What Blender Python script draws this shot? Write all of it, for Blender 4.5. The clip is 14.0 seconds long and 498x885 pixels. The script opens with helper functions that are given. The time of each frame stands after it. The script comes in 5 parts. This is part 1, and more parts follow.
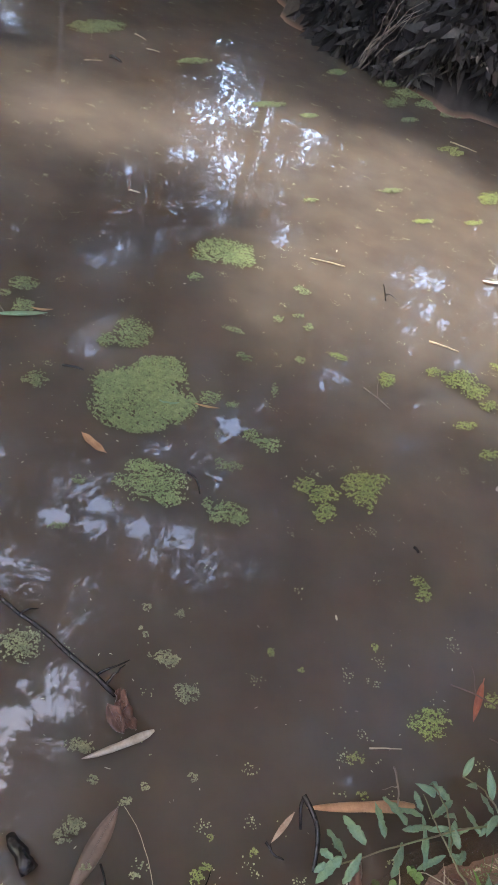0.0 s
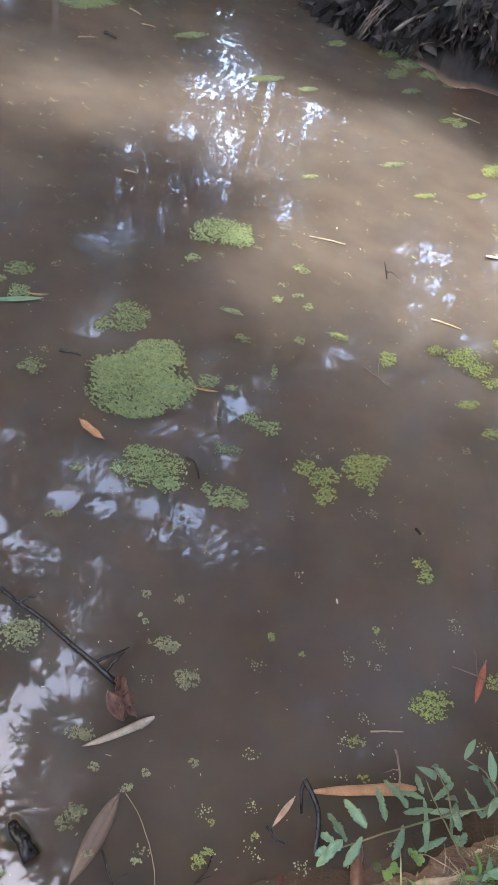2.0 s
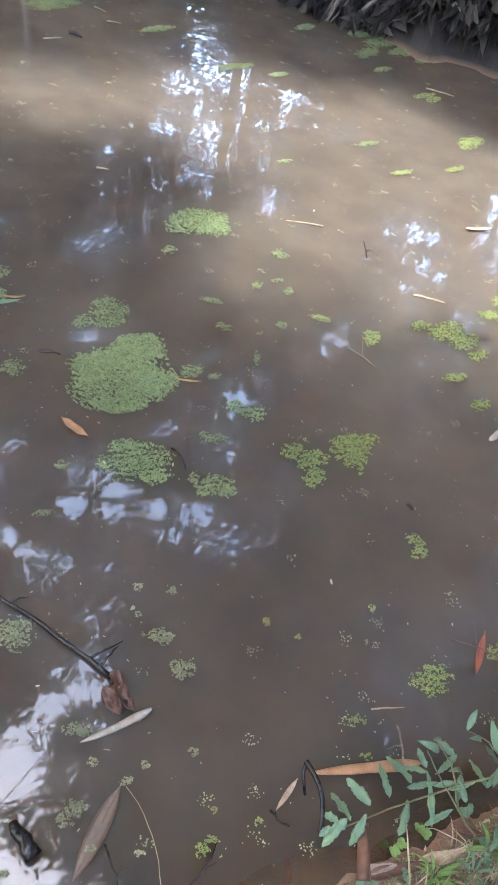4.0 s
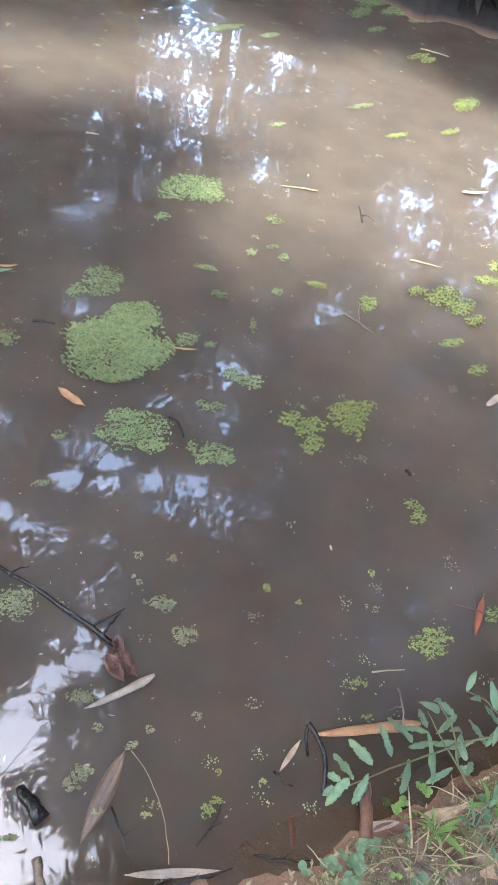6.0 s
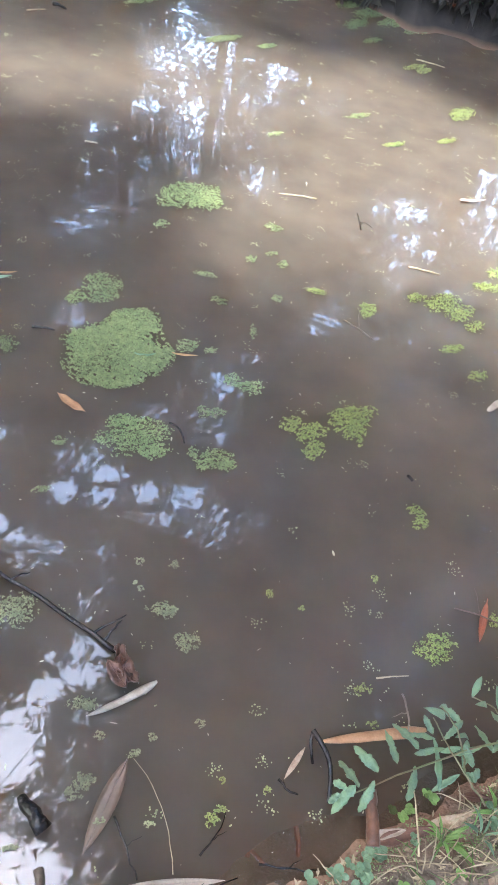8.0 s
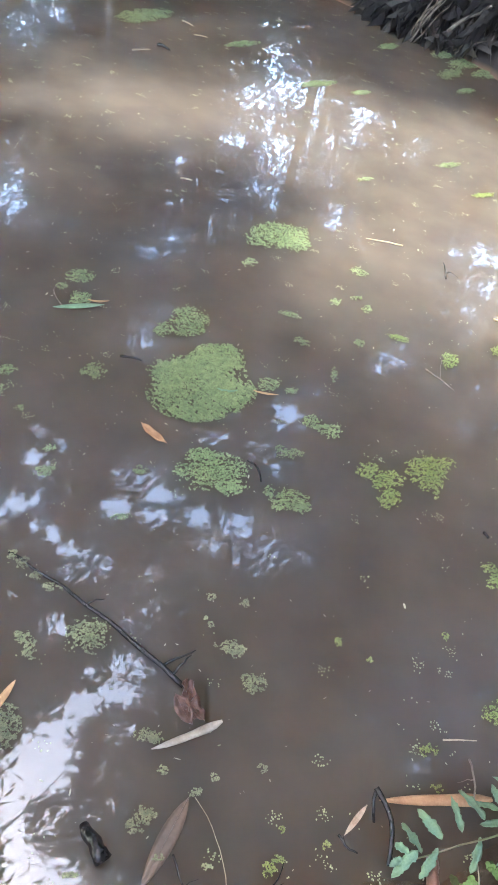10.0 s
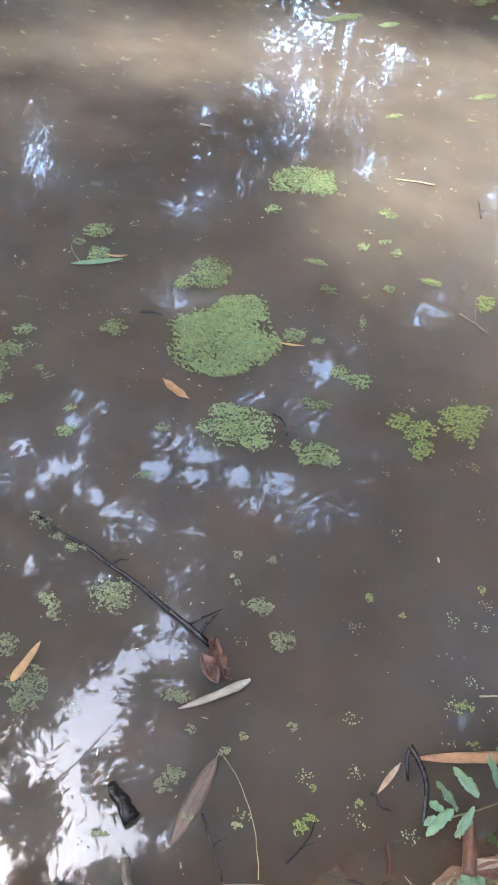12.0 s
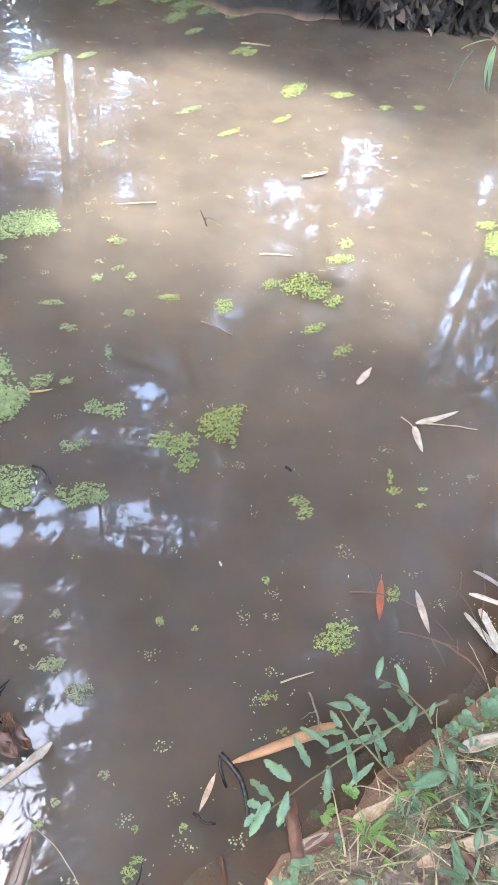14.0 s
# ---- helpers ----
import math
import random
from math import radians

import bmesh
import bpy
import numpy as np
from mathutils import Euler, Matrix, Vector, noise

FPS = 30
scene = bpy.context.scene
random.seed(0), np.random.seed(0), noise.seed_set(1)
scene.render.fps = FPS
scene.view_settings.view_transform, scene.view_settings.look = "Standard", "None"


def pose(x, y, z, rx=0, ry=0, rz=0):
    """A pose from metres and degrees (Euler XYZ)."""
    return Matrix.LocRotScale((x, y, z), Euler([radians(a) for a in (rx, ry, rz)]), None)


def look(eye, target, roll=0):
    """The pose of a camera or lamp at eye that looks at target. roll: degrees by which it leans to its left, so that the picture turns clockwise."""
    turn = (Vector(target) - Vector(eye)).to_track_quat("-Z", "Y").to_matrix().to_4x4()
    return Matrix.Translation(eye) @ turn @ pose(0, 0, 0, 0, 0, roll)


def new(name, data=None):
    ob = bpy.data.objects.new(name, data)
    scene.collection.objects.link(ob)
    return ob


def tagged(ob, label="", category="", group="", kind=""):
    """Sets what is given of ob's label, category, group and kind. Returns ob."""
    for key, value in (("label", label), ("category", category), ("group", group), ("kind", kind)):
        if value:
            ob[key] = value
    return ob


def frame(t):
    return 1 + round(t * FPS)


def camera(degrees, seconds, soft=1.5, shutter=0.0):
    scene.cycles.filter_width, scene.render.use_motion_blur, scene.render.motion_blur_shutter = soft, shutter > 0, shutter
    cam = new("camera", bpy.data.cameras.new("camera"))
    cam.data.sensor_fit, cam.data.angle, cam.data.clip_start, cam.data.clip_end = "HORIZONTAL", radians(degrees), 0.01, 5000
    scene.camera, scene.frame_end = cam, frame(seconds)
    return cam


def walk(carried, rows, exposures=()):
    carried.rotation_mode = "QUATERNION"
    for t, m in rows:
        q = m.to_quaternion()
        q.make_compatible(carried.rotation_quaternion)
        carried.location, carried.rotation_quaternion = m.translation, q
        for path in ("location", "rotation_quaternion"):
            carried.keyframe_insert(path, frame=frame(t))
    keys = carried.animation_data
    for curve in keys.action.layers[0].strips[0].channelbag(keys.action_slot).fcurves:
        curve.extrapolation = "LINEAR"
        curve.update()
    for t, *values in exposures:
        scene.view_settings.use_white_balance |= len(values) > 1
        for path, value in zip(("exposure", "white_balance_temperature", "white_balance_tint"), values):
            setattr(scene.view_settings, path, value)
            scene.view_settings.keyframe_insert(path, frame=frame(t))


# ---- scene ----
cam = camera(37.1, 14.0, soft=1.6)
PATH = [
    (0, (0.127, 0.175, 1.444), (0.014, 1.602, 0.047), 19.6),
    (0.5, (0.12, 0.175, 1.442), (0.008, 1.595, 0.037), 19.8),
    (1, (0.116, 0.177, 1.441), (0.006, 1.581, 0.02), 20.2),
    (1.5, (0.131, 0.187, 1.445), (0.035, 1.589, 0.021), 20.7),
    (2, (0.144, 0.203, 1.449), (0.032, 1.585, 0.007), 18.6),
    (2.5, (0.196, 0.209, 1.421), (-0.026, 1.543, -0.053), 8.8),
    (3, (0.237, 0.224, 1.436), (0.047, 1.589, -0.013), 9.3),
    (3.2, (0.231, 0.213, 1.437), (0.058, 1.595, 0.001), 11.6),
    (5.5, (0.174, 0.209, 1.423), (0.082, 1.529, -0.077), 15.5),
    (6, (0.192, 0.206, 1.422), (0.11, 1.526, -0.078), 14.7),
    (6.5, (0.189, 0.205, 1.42), (0.117, 1.528, -0.078), 14.8),
    (7, (0.19, 0.205, 1.428), (0.126, 1.52, -0.078), 15.0),
    (7.2, (0.2, 0.199, 1.423), (0.133, 1.52, -0.077), 14.8),
    (9.3, (0.145, 0.197, 1.395), (0.023, 1.571, -0.053), 15.7),
    (9.5, (0.147, 0.19, 1.407), (0.0, 1.567, -0.037), 15.4),
    (10, (0.116, 0.191, 1.42), (-0.125, 1.547, -0.03), 14.2),
    (10.5, (0.037, 0.196, 1.428), (-0.419, 1.513, -0.006), 13.6),
    (11, (0.014, 0.195, 1.395), (-0.486, 1.482, -0.053), 13.7),
    (11.5, (0.067, 0.215, 1.389), (-0.333, 1.487, -0.102), 12.7),
    (12, (0.146, 0.234, 1.374), (-0.155, 1.478, -0.163), 9.9),
    (12.5, (0.265, 0.275, 1.404), (0.129, 1.601, -0.088), 7.9),
    (13, (0.358, 0.308, 1.385), (0.391, 1.608, -0.135), 8.0),
    (13.5, (0.386, 0.31, 1.388), (0.517, 1.589, -0.144), 8.1),
    (14, (0.351, 0.288, 1.417), (0.428, 1.646, -0.049), 7.5),
]
EXPOSURES = [(0.0, 4.66, 6950, 15), (1.5, 4.82, 6950, 15), (2.5, 4.98, 6600, 12), (6.0, 5.32, 6500, 10), (9.5, 5.45, 6450, 9), (11.0, 5.42, 6500, 8), (12.5, 5.3, 6500, 9), (13.2, 5.75, 6500, 10), (14.0, 5.78, 6500, 10)]
walk(cam, [(t, look(eye, target, roll)) for t, eye, target, roll in PATH], EXPOSURES)

# ---- light: hazy sun through a gap in the canopy, sky above ----
SUN_AZ, SUN_EL = -105.0, 70.0           # degrees clockwise from +y, degrees above the horizon
SUN = Vector((math.sin(radians(SUN_AZ)) * math.cos(radians(SUN_EL)), math.cos(radians(SUN_AZ)) * math.cos(radians(SUN_EL)), math.sin(radians(SUN_EL))))
world = bpy.data.worlds.new("sky")
scene.world = world
world.use_nodes = True
wn = world.node_tree.nodes
sky = wn.new("ShaderNodeTexSky")
sky.sky_type, sky.sun_disc, sky.sun_elevation, sky.sun_rotation = "NISHITA", False, radians(SUN_EL), radians(SUN_AZ)
sky.dust_density, sky.air_density, sky.ozone_density = 1.6, 1.0, 1.3
wn["Background"].inputs[1].default_value = 0.15
world.node_tree.links.new(sky.outputs[0], wn["Background"].inputs[0])
sun_data = bpy.data.lights.new("sun", "SUN")
sun_data.energy, sun_data.angle, sun_data.color = 0.44, radians(0.9), (0.87, 0.95, 1.0)
sun = new("sun", sun_data)
sun.matrix_world = look(SUN * 20, (0, 0, 0))

rng = np.random.default_rng(7)


# ---- materials ----
def material(name, color, rough=0.6, second=None, scale=20.0, grain=200.0, bump=0.2, spec=0.4, island=0.0, obj=0.0, translucent=0.0, detail=5.0, metallic=0.0):
    """A procedural surface: two tones mixed by coarse noise, fine grain, and relief."""
    m = bpy.data.materials.new(name)
    m.use_nodes = True
    n, l = m.node_tree.nodes, m.node_tree.links
    b = n["Principled BSDF"]
    b.inputs["Roughness"].default_value, b.inputs["Specular IOR Level"].default_value, b.inputs["Metallic"].default_value = rough, spec, metallic
    tc = n.new("ShaderNodeTexCoord")
    coarse, fine = n.new("ShaderNodeTexNoise"), n.new("ShaderNodeTexNoise")
    for tex, s in ((coarse, scale), (fine, grain)):
        tex.inputs["Scale"].default_value, tex.inputs["Detail"].default_value = s, detail
        l.new(tc.outputs["Object"], tex.inputs["Vector"])
    mix = n.new("ShaderNodeMix")
    mix.data_type = "RGBA"
    mix.inputs["A"].default_value, mix.inputs["B"].default_value = (*color, 1), (*(second or [c * 0.6 for c in color]), 1)
    ramp = n.new("ShaderNodeMapRange")
    ramp.inputs["From Min"].default_value, ramp.inputs["From Max"].default_value = 0.35, 0.65
    l.new(coarse.outputs["Fac"], ramp.inputs["Value"])
    l.new(ramp.outputs["Result"], mix.inputs["Factor"])
    hsv = n.new("ShaderNodeHueSaturation")
    l.new(mix.outputs["Result"], hsv.inputs["Color"])
    val = n.new("ShaderNodeMapRange")
    val.inputs["To Min"].default_value, val.inputs["To Max"].default_value = 0.7, 1.3
    l.new(fine.outputs["Fac"], val.inputs["Value"])
    last = val.outputs["Result"]
    for amount, node, socket in ((island, "ShaderNodeNewGeometry", "Random Per Island"), (obj, "ShaderNodeObjectInfo", "Random")):
        if amount:
            src, rg, mul = n.new(node), n.new("ShaderNodeMapRange"), n.new("ShaderNodeMath")
            rg.inputs["To Min"].default_value, rg.inputs["To Max"].default_value = 1 - amount, 1 + amount
            l.new(src.outputs[socket], rg.inputs["Value"])
            mul.operation = "MULTIPLY"
            l.new(last, mul.inputs[0]), l.new(rg.outputs["Result"], mul.inputs[1])
            last = mul.outputs[0]
            hue = n.new("ShaderNodeMapRange")
            hue.inputs["To Min"].default_value, hue.inputs["To Max"].default_value = 0.5 - 0.05 * amount, 0.5 + 0.04 * amount
            l.new(src.outputs[socket], hue.inputs["Value"]), l.new(hue.outputs["Result"], hsv.inputs["Hue"])
    l.new(last, hsv.inputs["Value"])
    l.new(hsv.outputs["Color"], b.inputs["Base Color"])
    if bump:
        bp = n.new("ShaderNodeBump")
        bp.inputs["Strength"].default_value, bp.inputs["Distance"].default_value = bump, 0.004
        l.new(fine.outputs["Fac"], bp.inputs["Height"]), l.new(bp.outputs["Normal"], b.inputs["Normal"])
    if translucent:
        tr, ms = n.new("ShaderNodeBsdfTranslucent"), n.new("ShaderNodeMixShader")
        l.new(hsv.outputs["Color"], tr.inputs["Color"])
        ms.inputs[0].default_value = translucent
        l.new(b.outputs[0], ms.inputs[1]), l.new(tr.outputs[0], ms.inputs[2]), l.new(ms.outputs[0], n["Material Output"].inputs["Surface"])
    return m


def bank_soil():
    """Pale damp clay; across the pond darkened, the trees' shade put into the colour."""
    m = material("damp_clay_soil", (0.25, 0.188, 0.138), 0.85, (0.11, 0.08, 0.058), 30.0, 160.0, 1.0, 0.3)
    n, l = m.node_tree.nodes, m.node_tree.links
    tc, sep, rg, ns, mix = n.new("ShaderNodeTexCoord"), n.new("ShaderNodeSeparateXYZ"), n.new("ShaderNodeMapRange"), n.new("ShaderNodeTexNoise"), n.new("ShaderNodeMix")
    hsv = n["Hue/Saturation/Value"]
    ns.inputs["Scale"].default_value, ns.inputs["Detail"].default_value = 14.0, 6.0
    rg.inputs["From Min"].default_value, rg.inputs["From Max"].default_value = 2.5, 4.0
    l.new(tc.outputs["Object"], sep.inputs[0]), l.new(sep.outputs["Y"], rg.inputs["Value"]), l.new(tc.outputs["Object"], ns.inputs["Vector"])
    # far-bank shade as two dark browns, mixed in with distance along y
    far_shade = n.new("ShaderNodeMix")
    far_shade.data_type = mix.data_type = "RGBA"
    far_shade.inputs["A"].default_value, far_shade.inputs["B"].default_value = (0.075, 0.055, 0.042, 1), (0.03, 0.023, 0.018, 1)
    l.new(ns.outputs["Fac"], far_shade.inputs["Factor"])
    l.new(rg.outputs["Result"], mix.inputs["Factor"]), l.new(hsv.outputs["Color"], mix.inputs["A"]), l.new(far_shade.outputs["Result"], mix.inputs["B"])
    wet, under = n.new("ShaderNodeMapRange"), n.new("ShaderNodeMix")
    under.data_type = "RGBA"
    wet.inputs["From Min"].default_value, wet.inputs["From Max"].default_value = 0.028, 0.0
    under.inputs["B"].default_value = (0.21, 0.118, 0.072, 1)
    l.new(sep.outputs["Z"], wet.inputs["Value"]), l.new(wet.outputs["Result"], under.inputs["Factor"]), l.new(mix.outputs["Result"], under.inputs["A"])
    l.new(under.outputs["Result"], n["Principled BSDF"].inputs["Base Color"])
    return m


def water_material(color, second):
    """Still muddy water: silt scatters, the surface mirrors by Fresnel; in the shallows by the near bank it clears."""
    m = material("muddy_water", color, 0.0, second, 1.1, 6.0, 0.0, 0.5, detail=4.0)
    n, l = m.node_tree.nodes, m.node_tree.links
    b = n["Principled BSDF"]
    b.inputs["IOR"].default_value = 1.34
    b.inputs["Subsurface Weight"].default_value, b.inputs["Subsurface Scale"].default_value = 1.0, 0.16
    b.inputs["Subsurface Radius"].default_value = (1.0, 0.62, 0.42)
    gl, tr, clear, fr = n.new("ShaderNodeBsdfGlossy"), n.new("ShaderNodeBsdfTransparent"), n.new("ShaderNodeMixShader"), n.new("ShaderNodeFresnel")
    fr.inputs["IOR"].default_value, gl.inputs["Roughness"].default_value, gl.inputs["Color"].default_value = 1.34, 0.0, (1, 1, 1, 1)
    tc, ns, bp = n.new("ShaderNodeTexCoord"), n.new("ShaderNodeTexNoise"), n.new("ShaderNodeBump")
    ns.inputs["Scale"].default_value, ns.inputs["Detail"].default_value = 9.0, 2.0
    bp.inputs["Strength"].default_value, bp.inputs["Distance"].default_value = 0.0016, 0.004
    l.new(tc.outputs["Object"], ns.inputs["Vector"]), l.new(ns.outputs["Fac"], bp.inputs["Height"])
    l.new(bp.outputs["Normal"], gl.inputs["Normal"]), l.new(bp.outputs["Normal"], b.inputs["Normal"])
    l.new(fr.outputs[0], clear.inputs[0]), l.new(tr.outputs[0], clear.inputs[1]), l.new(gl.outputs[0], clear.inputs[2])
    dot, depth, mix = n.new("ShaderNodeVectorMath"), n.new("ShaderNodeMapRange"), n.new("ShaderNodeMixShader")
    dot.operation = "DOT_PRODUCT"
    dot.inputs[1].default_value = (-0.62, 0.78, 0)
    depth.inputs["From Min"].default_value, depth.inputs["From Max"].default_value = 0.173, 0.46
    depth.inputs["To Min"].default_value, depth.inputs["To Max"].default_value = 0.58, 1.0
    depth.interpolation_type = "SMOOTHSTEP"
    l.new(tc.outputs["Object"], dot.inputs[0]), l.new(dot.outputs["Value"], depth.inputs["Value"])
    l.new(depth.outputs["Result"], mix.inputs[0]), l.new(clear.outputs[0], mix.inputs[1]), l.new(b.outputs[0], mix.inputs[2])
    l.new(mix.outputs[0], n["Material Output"].inputs["Surface"])
    return m


WATER = water_material((0.104, 0.0785, 0.057), (0.090, 0.0695, 0.053))
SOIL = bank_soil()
WEED = material("duckweed", (0.24, 0.268, 0.112), 0.5, (0.145, 0.172, 0.07), 70.0, 300.0, 0.0, 0.3, island=0.22, obj=0.2)
# yellower copy for the right-hand rafts: sunlight put into the colour
WEED_SUNLIT = material("duckweed_sunlit", (0.25, 0.27, 0.076), 0.5, (0.16, 0.185, 0.056), 70.0, 300.0, 0.0, 0.3, island=0.22, obj=0.15)
# greyer copy for near-left rafts and loose fronds: sky gloss put into the colour
WEED_SHEEN = material("duckweed_sheen", (0.29, 0.28, 0.14), 0.5, (0.18, 0.18, 0.095), 70.0, 300.0, 0.0, 0.3, island=0.22, obj=0.2)
LEAF_TAN = material("dry_leaf_tan", (0.50, 0.285, 0.135), 0.6, (0.36, 0.19, 0.085), 30.0, 260.0, 0.3, 0.3, obj=0.2)
LEAF_RED = material("dry_leaf_rust", (0.30, 0.085, 0.035), 0.5, (0.22, 0.06, 0.03), 30.0, 260.0, 0.3, 0.4)
SHEATH = material("dry_sheath", (0.40, 0.28, 0.19), 0.65, (0.27, 0.165, 0.105), 45.0, 260.0, 0.4, 0.3, obj=0.2)
LEAF_GREY = material("dry_leaf_grey", (0.40, 0.32, 0.245), 0.6, (0.28, 0.21, 0.155), 40.0, 260.0, 0.3, 0.3, obj=0.2)
LEAF_WHITE = material("bleached_leaf", (0.46, 0.40, 0.33), 0.6, (0.33, 0.27, 0.21), 60.0, 260.0, 0.3, 0.3, obj=0.15)
SODDEN = material("sodden_leaf", (0.15, 0.088, 0.056), 0.3, (0.11, 0.07, 0.047), 18.0, 120.0, 0.1, 0.4)
LEAF_BROWN = material("wet_leaf_brown", (0.16, 0.07, 0.04), 0.35, (0.09, 0.04, 0.025), 40.0, 260.0, 0.3, 0.5)
LEAF_GREEN = material("fallen_green_leaf", (0.20, 0.30, 0.17), 0.4, (0.14, 0.22, 0.11), 40.0, 260.0, 0.2, 0.5)
PLANT_BLUE = material("blue_green_leaf", (0.115, 0.185, 0.118), 0.42, (0.165, 0.235, 0.115), 30.0, 300.0, 0.2, 0.4, island=0.3, obj=0.15, translucent=0.2)
PLANT_LIGHT = material("young_green_leaf", (0.21, 0.31, 0.08), 0.5, (0.15, 0.25, 0.065), 30.0, 300.0, 0.2, 0.4, island=0.25, obj=0.15, translucent=0.25)
STEM_BROWN = material("brown_stalk", (0.13, 0.075, 0.05), 0.6, (0.08, 0.05, 0.035), 30.0, 200.0, 0.3)
STEM = material("plant_stem", (0.13, 0.15, 0.06), 0.6, (0.16, 0.10, 0.06), 30.0, 200.0, 0.2)
WOOD_WET = material("wet_dark_wood", (0.009, 0.007, 0.006), 0.14, (0.022, 0.016, 0.014), 25.0, 140.0, 0.5, 0.4)
WOOD_GREY = material("weathered_twig", (0.24, 0.18, 0.13), 0.75, (0.13, 0.09, 0.065), 30.0, 160.0, 0.6)
PLANT_GRASS = material("grass_blade", (0.16, 0.23, 0.075), 0.5, (0.11, 0.17, 0.06), 20.0, 200.0, 0.0, 0.3, island=0.35, translucent=0.2)
STRAW = material("dry_straw", (0.42, 0.33, 0.20), 0.7, (0.30, 0.22, 0.13), 40.0, 220.0, 0.3, obj=0.2, island=0.2)
BARK = material("tree_bark", (0.13, 0.105, 0.085), 0.85, (0.075, 0.06, 0.05), 4.0, 30.0, 0.9)
BARK_PALE = material("pale_bark", (0.65, 0.60, 0.53), 0.8, (0.48, 0.43, 0.37), 3.0, 25.0, 0.6)
CANOPY = material("canopy_leaf", (0.085, 0.118, 0.042), 0.6, (0.055, 0.082, 0.03), 1.0, 30.0, 0.0, 0.2, island=0.35, translucent=0.28)
DRY_GRASS = material("dry_hanging_grass", (0.115, 0.092, 0.074), 0.9, (0.05, 0.04, 0.033), 3.0, 60.0, 0.0, 0.2, island=0.4)
FLECK = material("floating_fleck", (0.46, 0.41, 0.28), 0.6, (0.28, 0.23, 0.14), 3.0, 90.0, 0.0, 0.4, island=0.5)


# ---- mesh helpers ----
def mesh_tris(name, verts, tris, mat, smooth=False):
    me = bpy.data.meshes.new(name)
    verts, tris = np.asarray(verts, dtype=np.float32), np.asarray(tris, dtype=np.int32)
    me.vertices.add(len(verts)), me.loops.add(3 * len(tris)), me.polygons.add(len(tris))
    me.vertices.foreach_set("co", verts.ravel())
    me.loops.foreach_set("vertex_index", tris.ravel())
    me.polygons.foreach_set("loop_start", np.arange(0, 3 * len(tris), 3, dtype=np.int32))
    me.polygons.foreach_set("use_smooth", np.full(len(tris), smooth))
    me.update(calc_edges=True)
    me.materials.append(mat)
    return me


def part(name, mesh, parent=None, label=""):
    ob = new(name, mesh)
    if parent:
        ob.parent = parent
    return tagged(ob, label) if label else ob


def thing(name, label, category, at=(0, 0, 0), group="", kind=""):
    ob = new(name)
    ob.location = at
    ob.empty_display_size = 0.05
    return tagged(ob, label, category, group, kind)


def scattered(tv, tt, pos, rot, size):
    """Vertices and triangles of a small template repeated at pos, turned by rot (n,3,3), scaled by size (n,3)."""
    n, k = len(pos), len(tv)
    v = np.einsum("nij,nkj->nki", rot, tv[None] * size[:, None, :]) + pos[:, None]
    t = tt[None] + (np.arange(n) * k)[:, None, None]
    return v.reshape(-1, 3), t.reshape(-1, 3)


def turns(n, tilt, yaw=None):
    """Random rotations: any yaw, tilted out of level by up to tilt radians."""
    a = rng.uniform(0, 2 * np.pi, n) if yaw is None else yaw
    b, c = rng.normal(0, tilt, n), rng.normal(0, tilt, n)
    ca, sa, cb, sb, cc, sc = np.cos(a), np.sin(a), np.cos(b), np.sin(b), np.cos(c), np.sin(c)
    z, o = np.zeros(n), np.ones(n)
    rz = np.array([[ca, -sa, z], [sa, ca, z], [z, z, o]]).transpose(2, 0, 1)
    rx = np.array([[o, z, z], [z, cb, -sb], [z, sb, cb]]).transpose(2, 0, 1)
    ry = np.array([[cc, z, sc], [z, o, z], [-sc, z, cc]]).transpose(2, 0, 1)
    return rz @ rx @ ry


def waves(x, y, s, seed=0):
    """Smooth noise of about unit height, wavelength about s."""
    r = np.random.default_rng(seed)
    out = 0
    for k in range(7):
        a, p, f = r.uniform(0, 6.28), r.uniform(0, 6.28), r.uniform(0.6, 1.9) * 6.28 / s
        out = out + np.sin((x * math.cos(a) + y * math.sin(a)) * f + p)
    return out / 2.6


OVAL = np.array([[0, 0, 0.12]] + [[math.cos(i * math.pi / 3), 0.75 * math.sin(i * math.pi / 3), 0] for i in range(6)])
OVAL_T = np.array([[0, 1 + i, 1 + (i + 1) % 6] for i in range(6)])
BLADE = np.array([[0, 0, 0], [0.45, 0.5, 0.06], [1, 0, -0.05], [0.45, -0.5, 0.06], [0.5, 0, 0]])
BLADE_T = np.array([[0, 4, 1], [4, 2, 1], [0, 3, 4], [4, 3, 2]])
FLAT_BLADE_T = np.array([[0, 2, 1], [0, 3, 2]])


def tube(points, radii, sides=7, wobble=0.0, seed=0):
    """A tapered limb along points: vertices and triangles, with closed ends."""
    r = np.random.default_rng(seed)
    P = [Vector(p) for p in points]
    v, t = [], []
    for i, p in enumerate(P):
        d = (P[min(i + 1, len(P) - 1)] - P[max(i - 1, 0)]).normalized()
        u = d.orthogonal().normalized() if abs(d.z) > 0.9 else d.cross(Vector((0, 0, 1))).normalized()
        w = d.cross(u)
        for s in range(sides):
            a = 2 * math.pi * s / sides
            rad = radii[i] * (1 + wobble * r.uniform(-1, 1))
            v.append(p + (u * math.cos(a) + w * math.sin(a)) * rad)
    for i in range(len(P) - 1):
        for s in range(sides):
            a, b = i * sides + s, i * sides + (s + 1) % sides
            t += [(a, b, b + sides), (a, b + sides, a + sides)]
    v += [P[0], P[-1]]
    n = len(P) * sides
    for s in range(sides):
        t += [(n, (s + 1) % sides, s), (n + 1, n - sides + s, n - sides + (s + 1) % sides)]
    return [tuple(q) for q in v], t


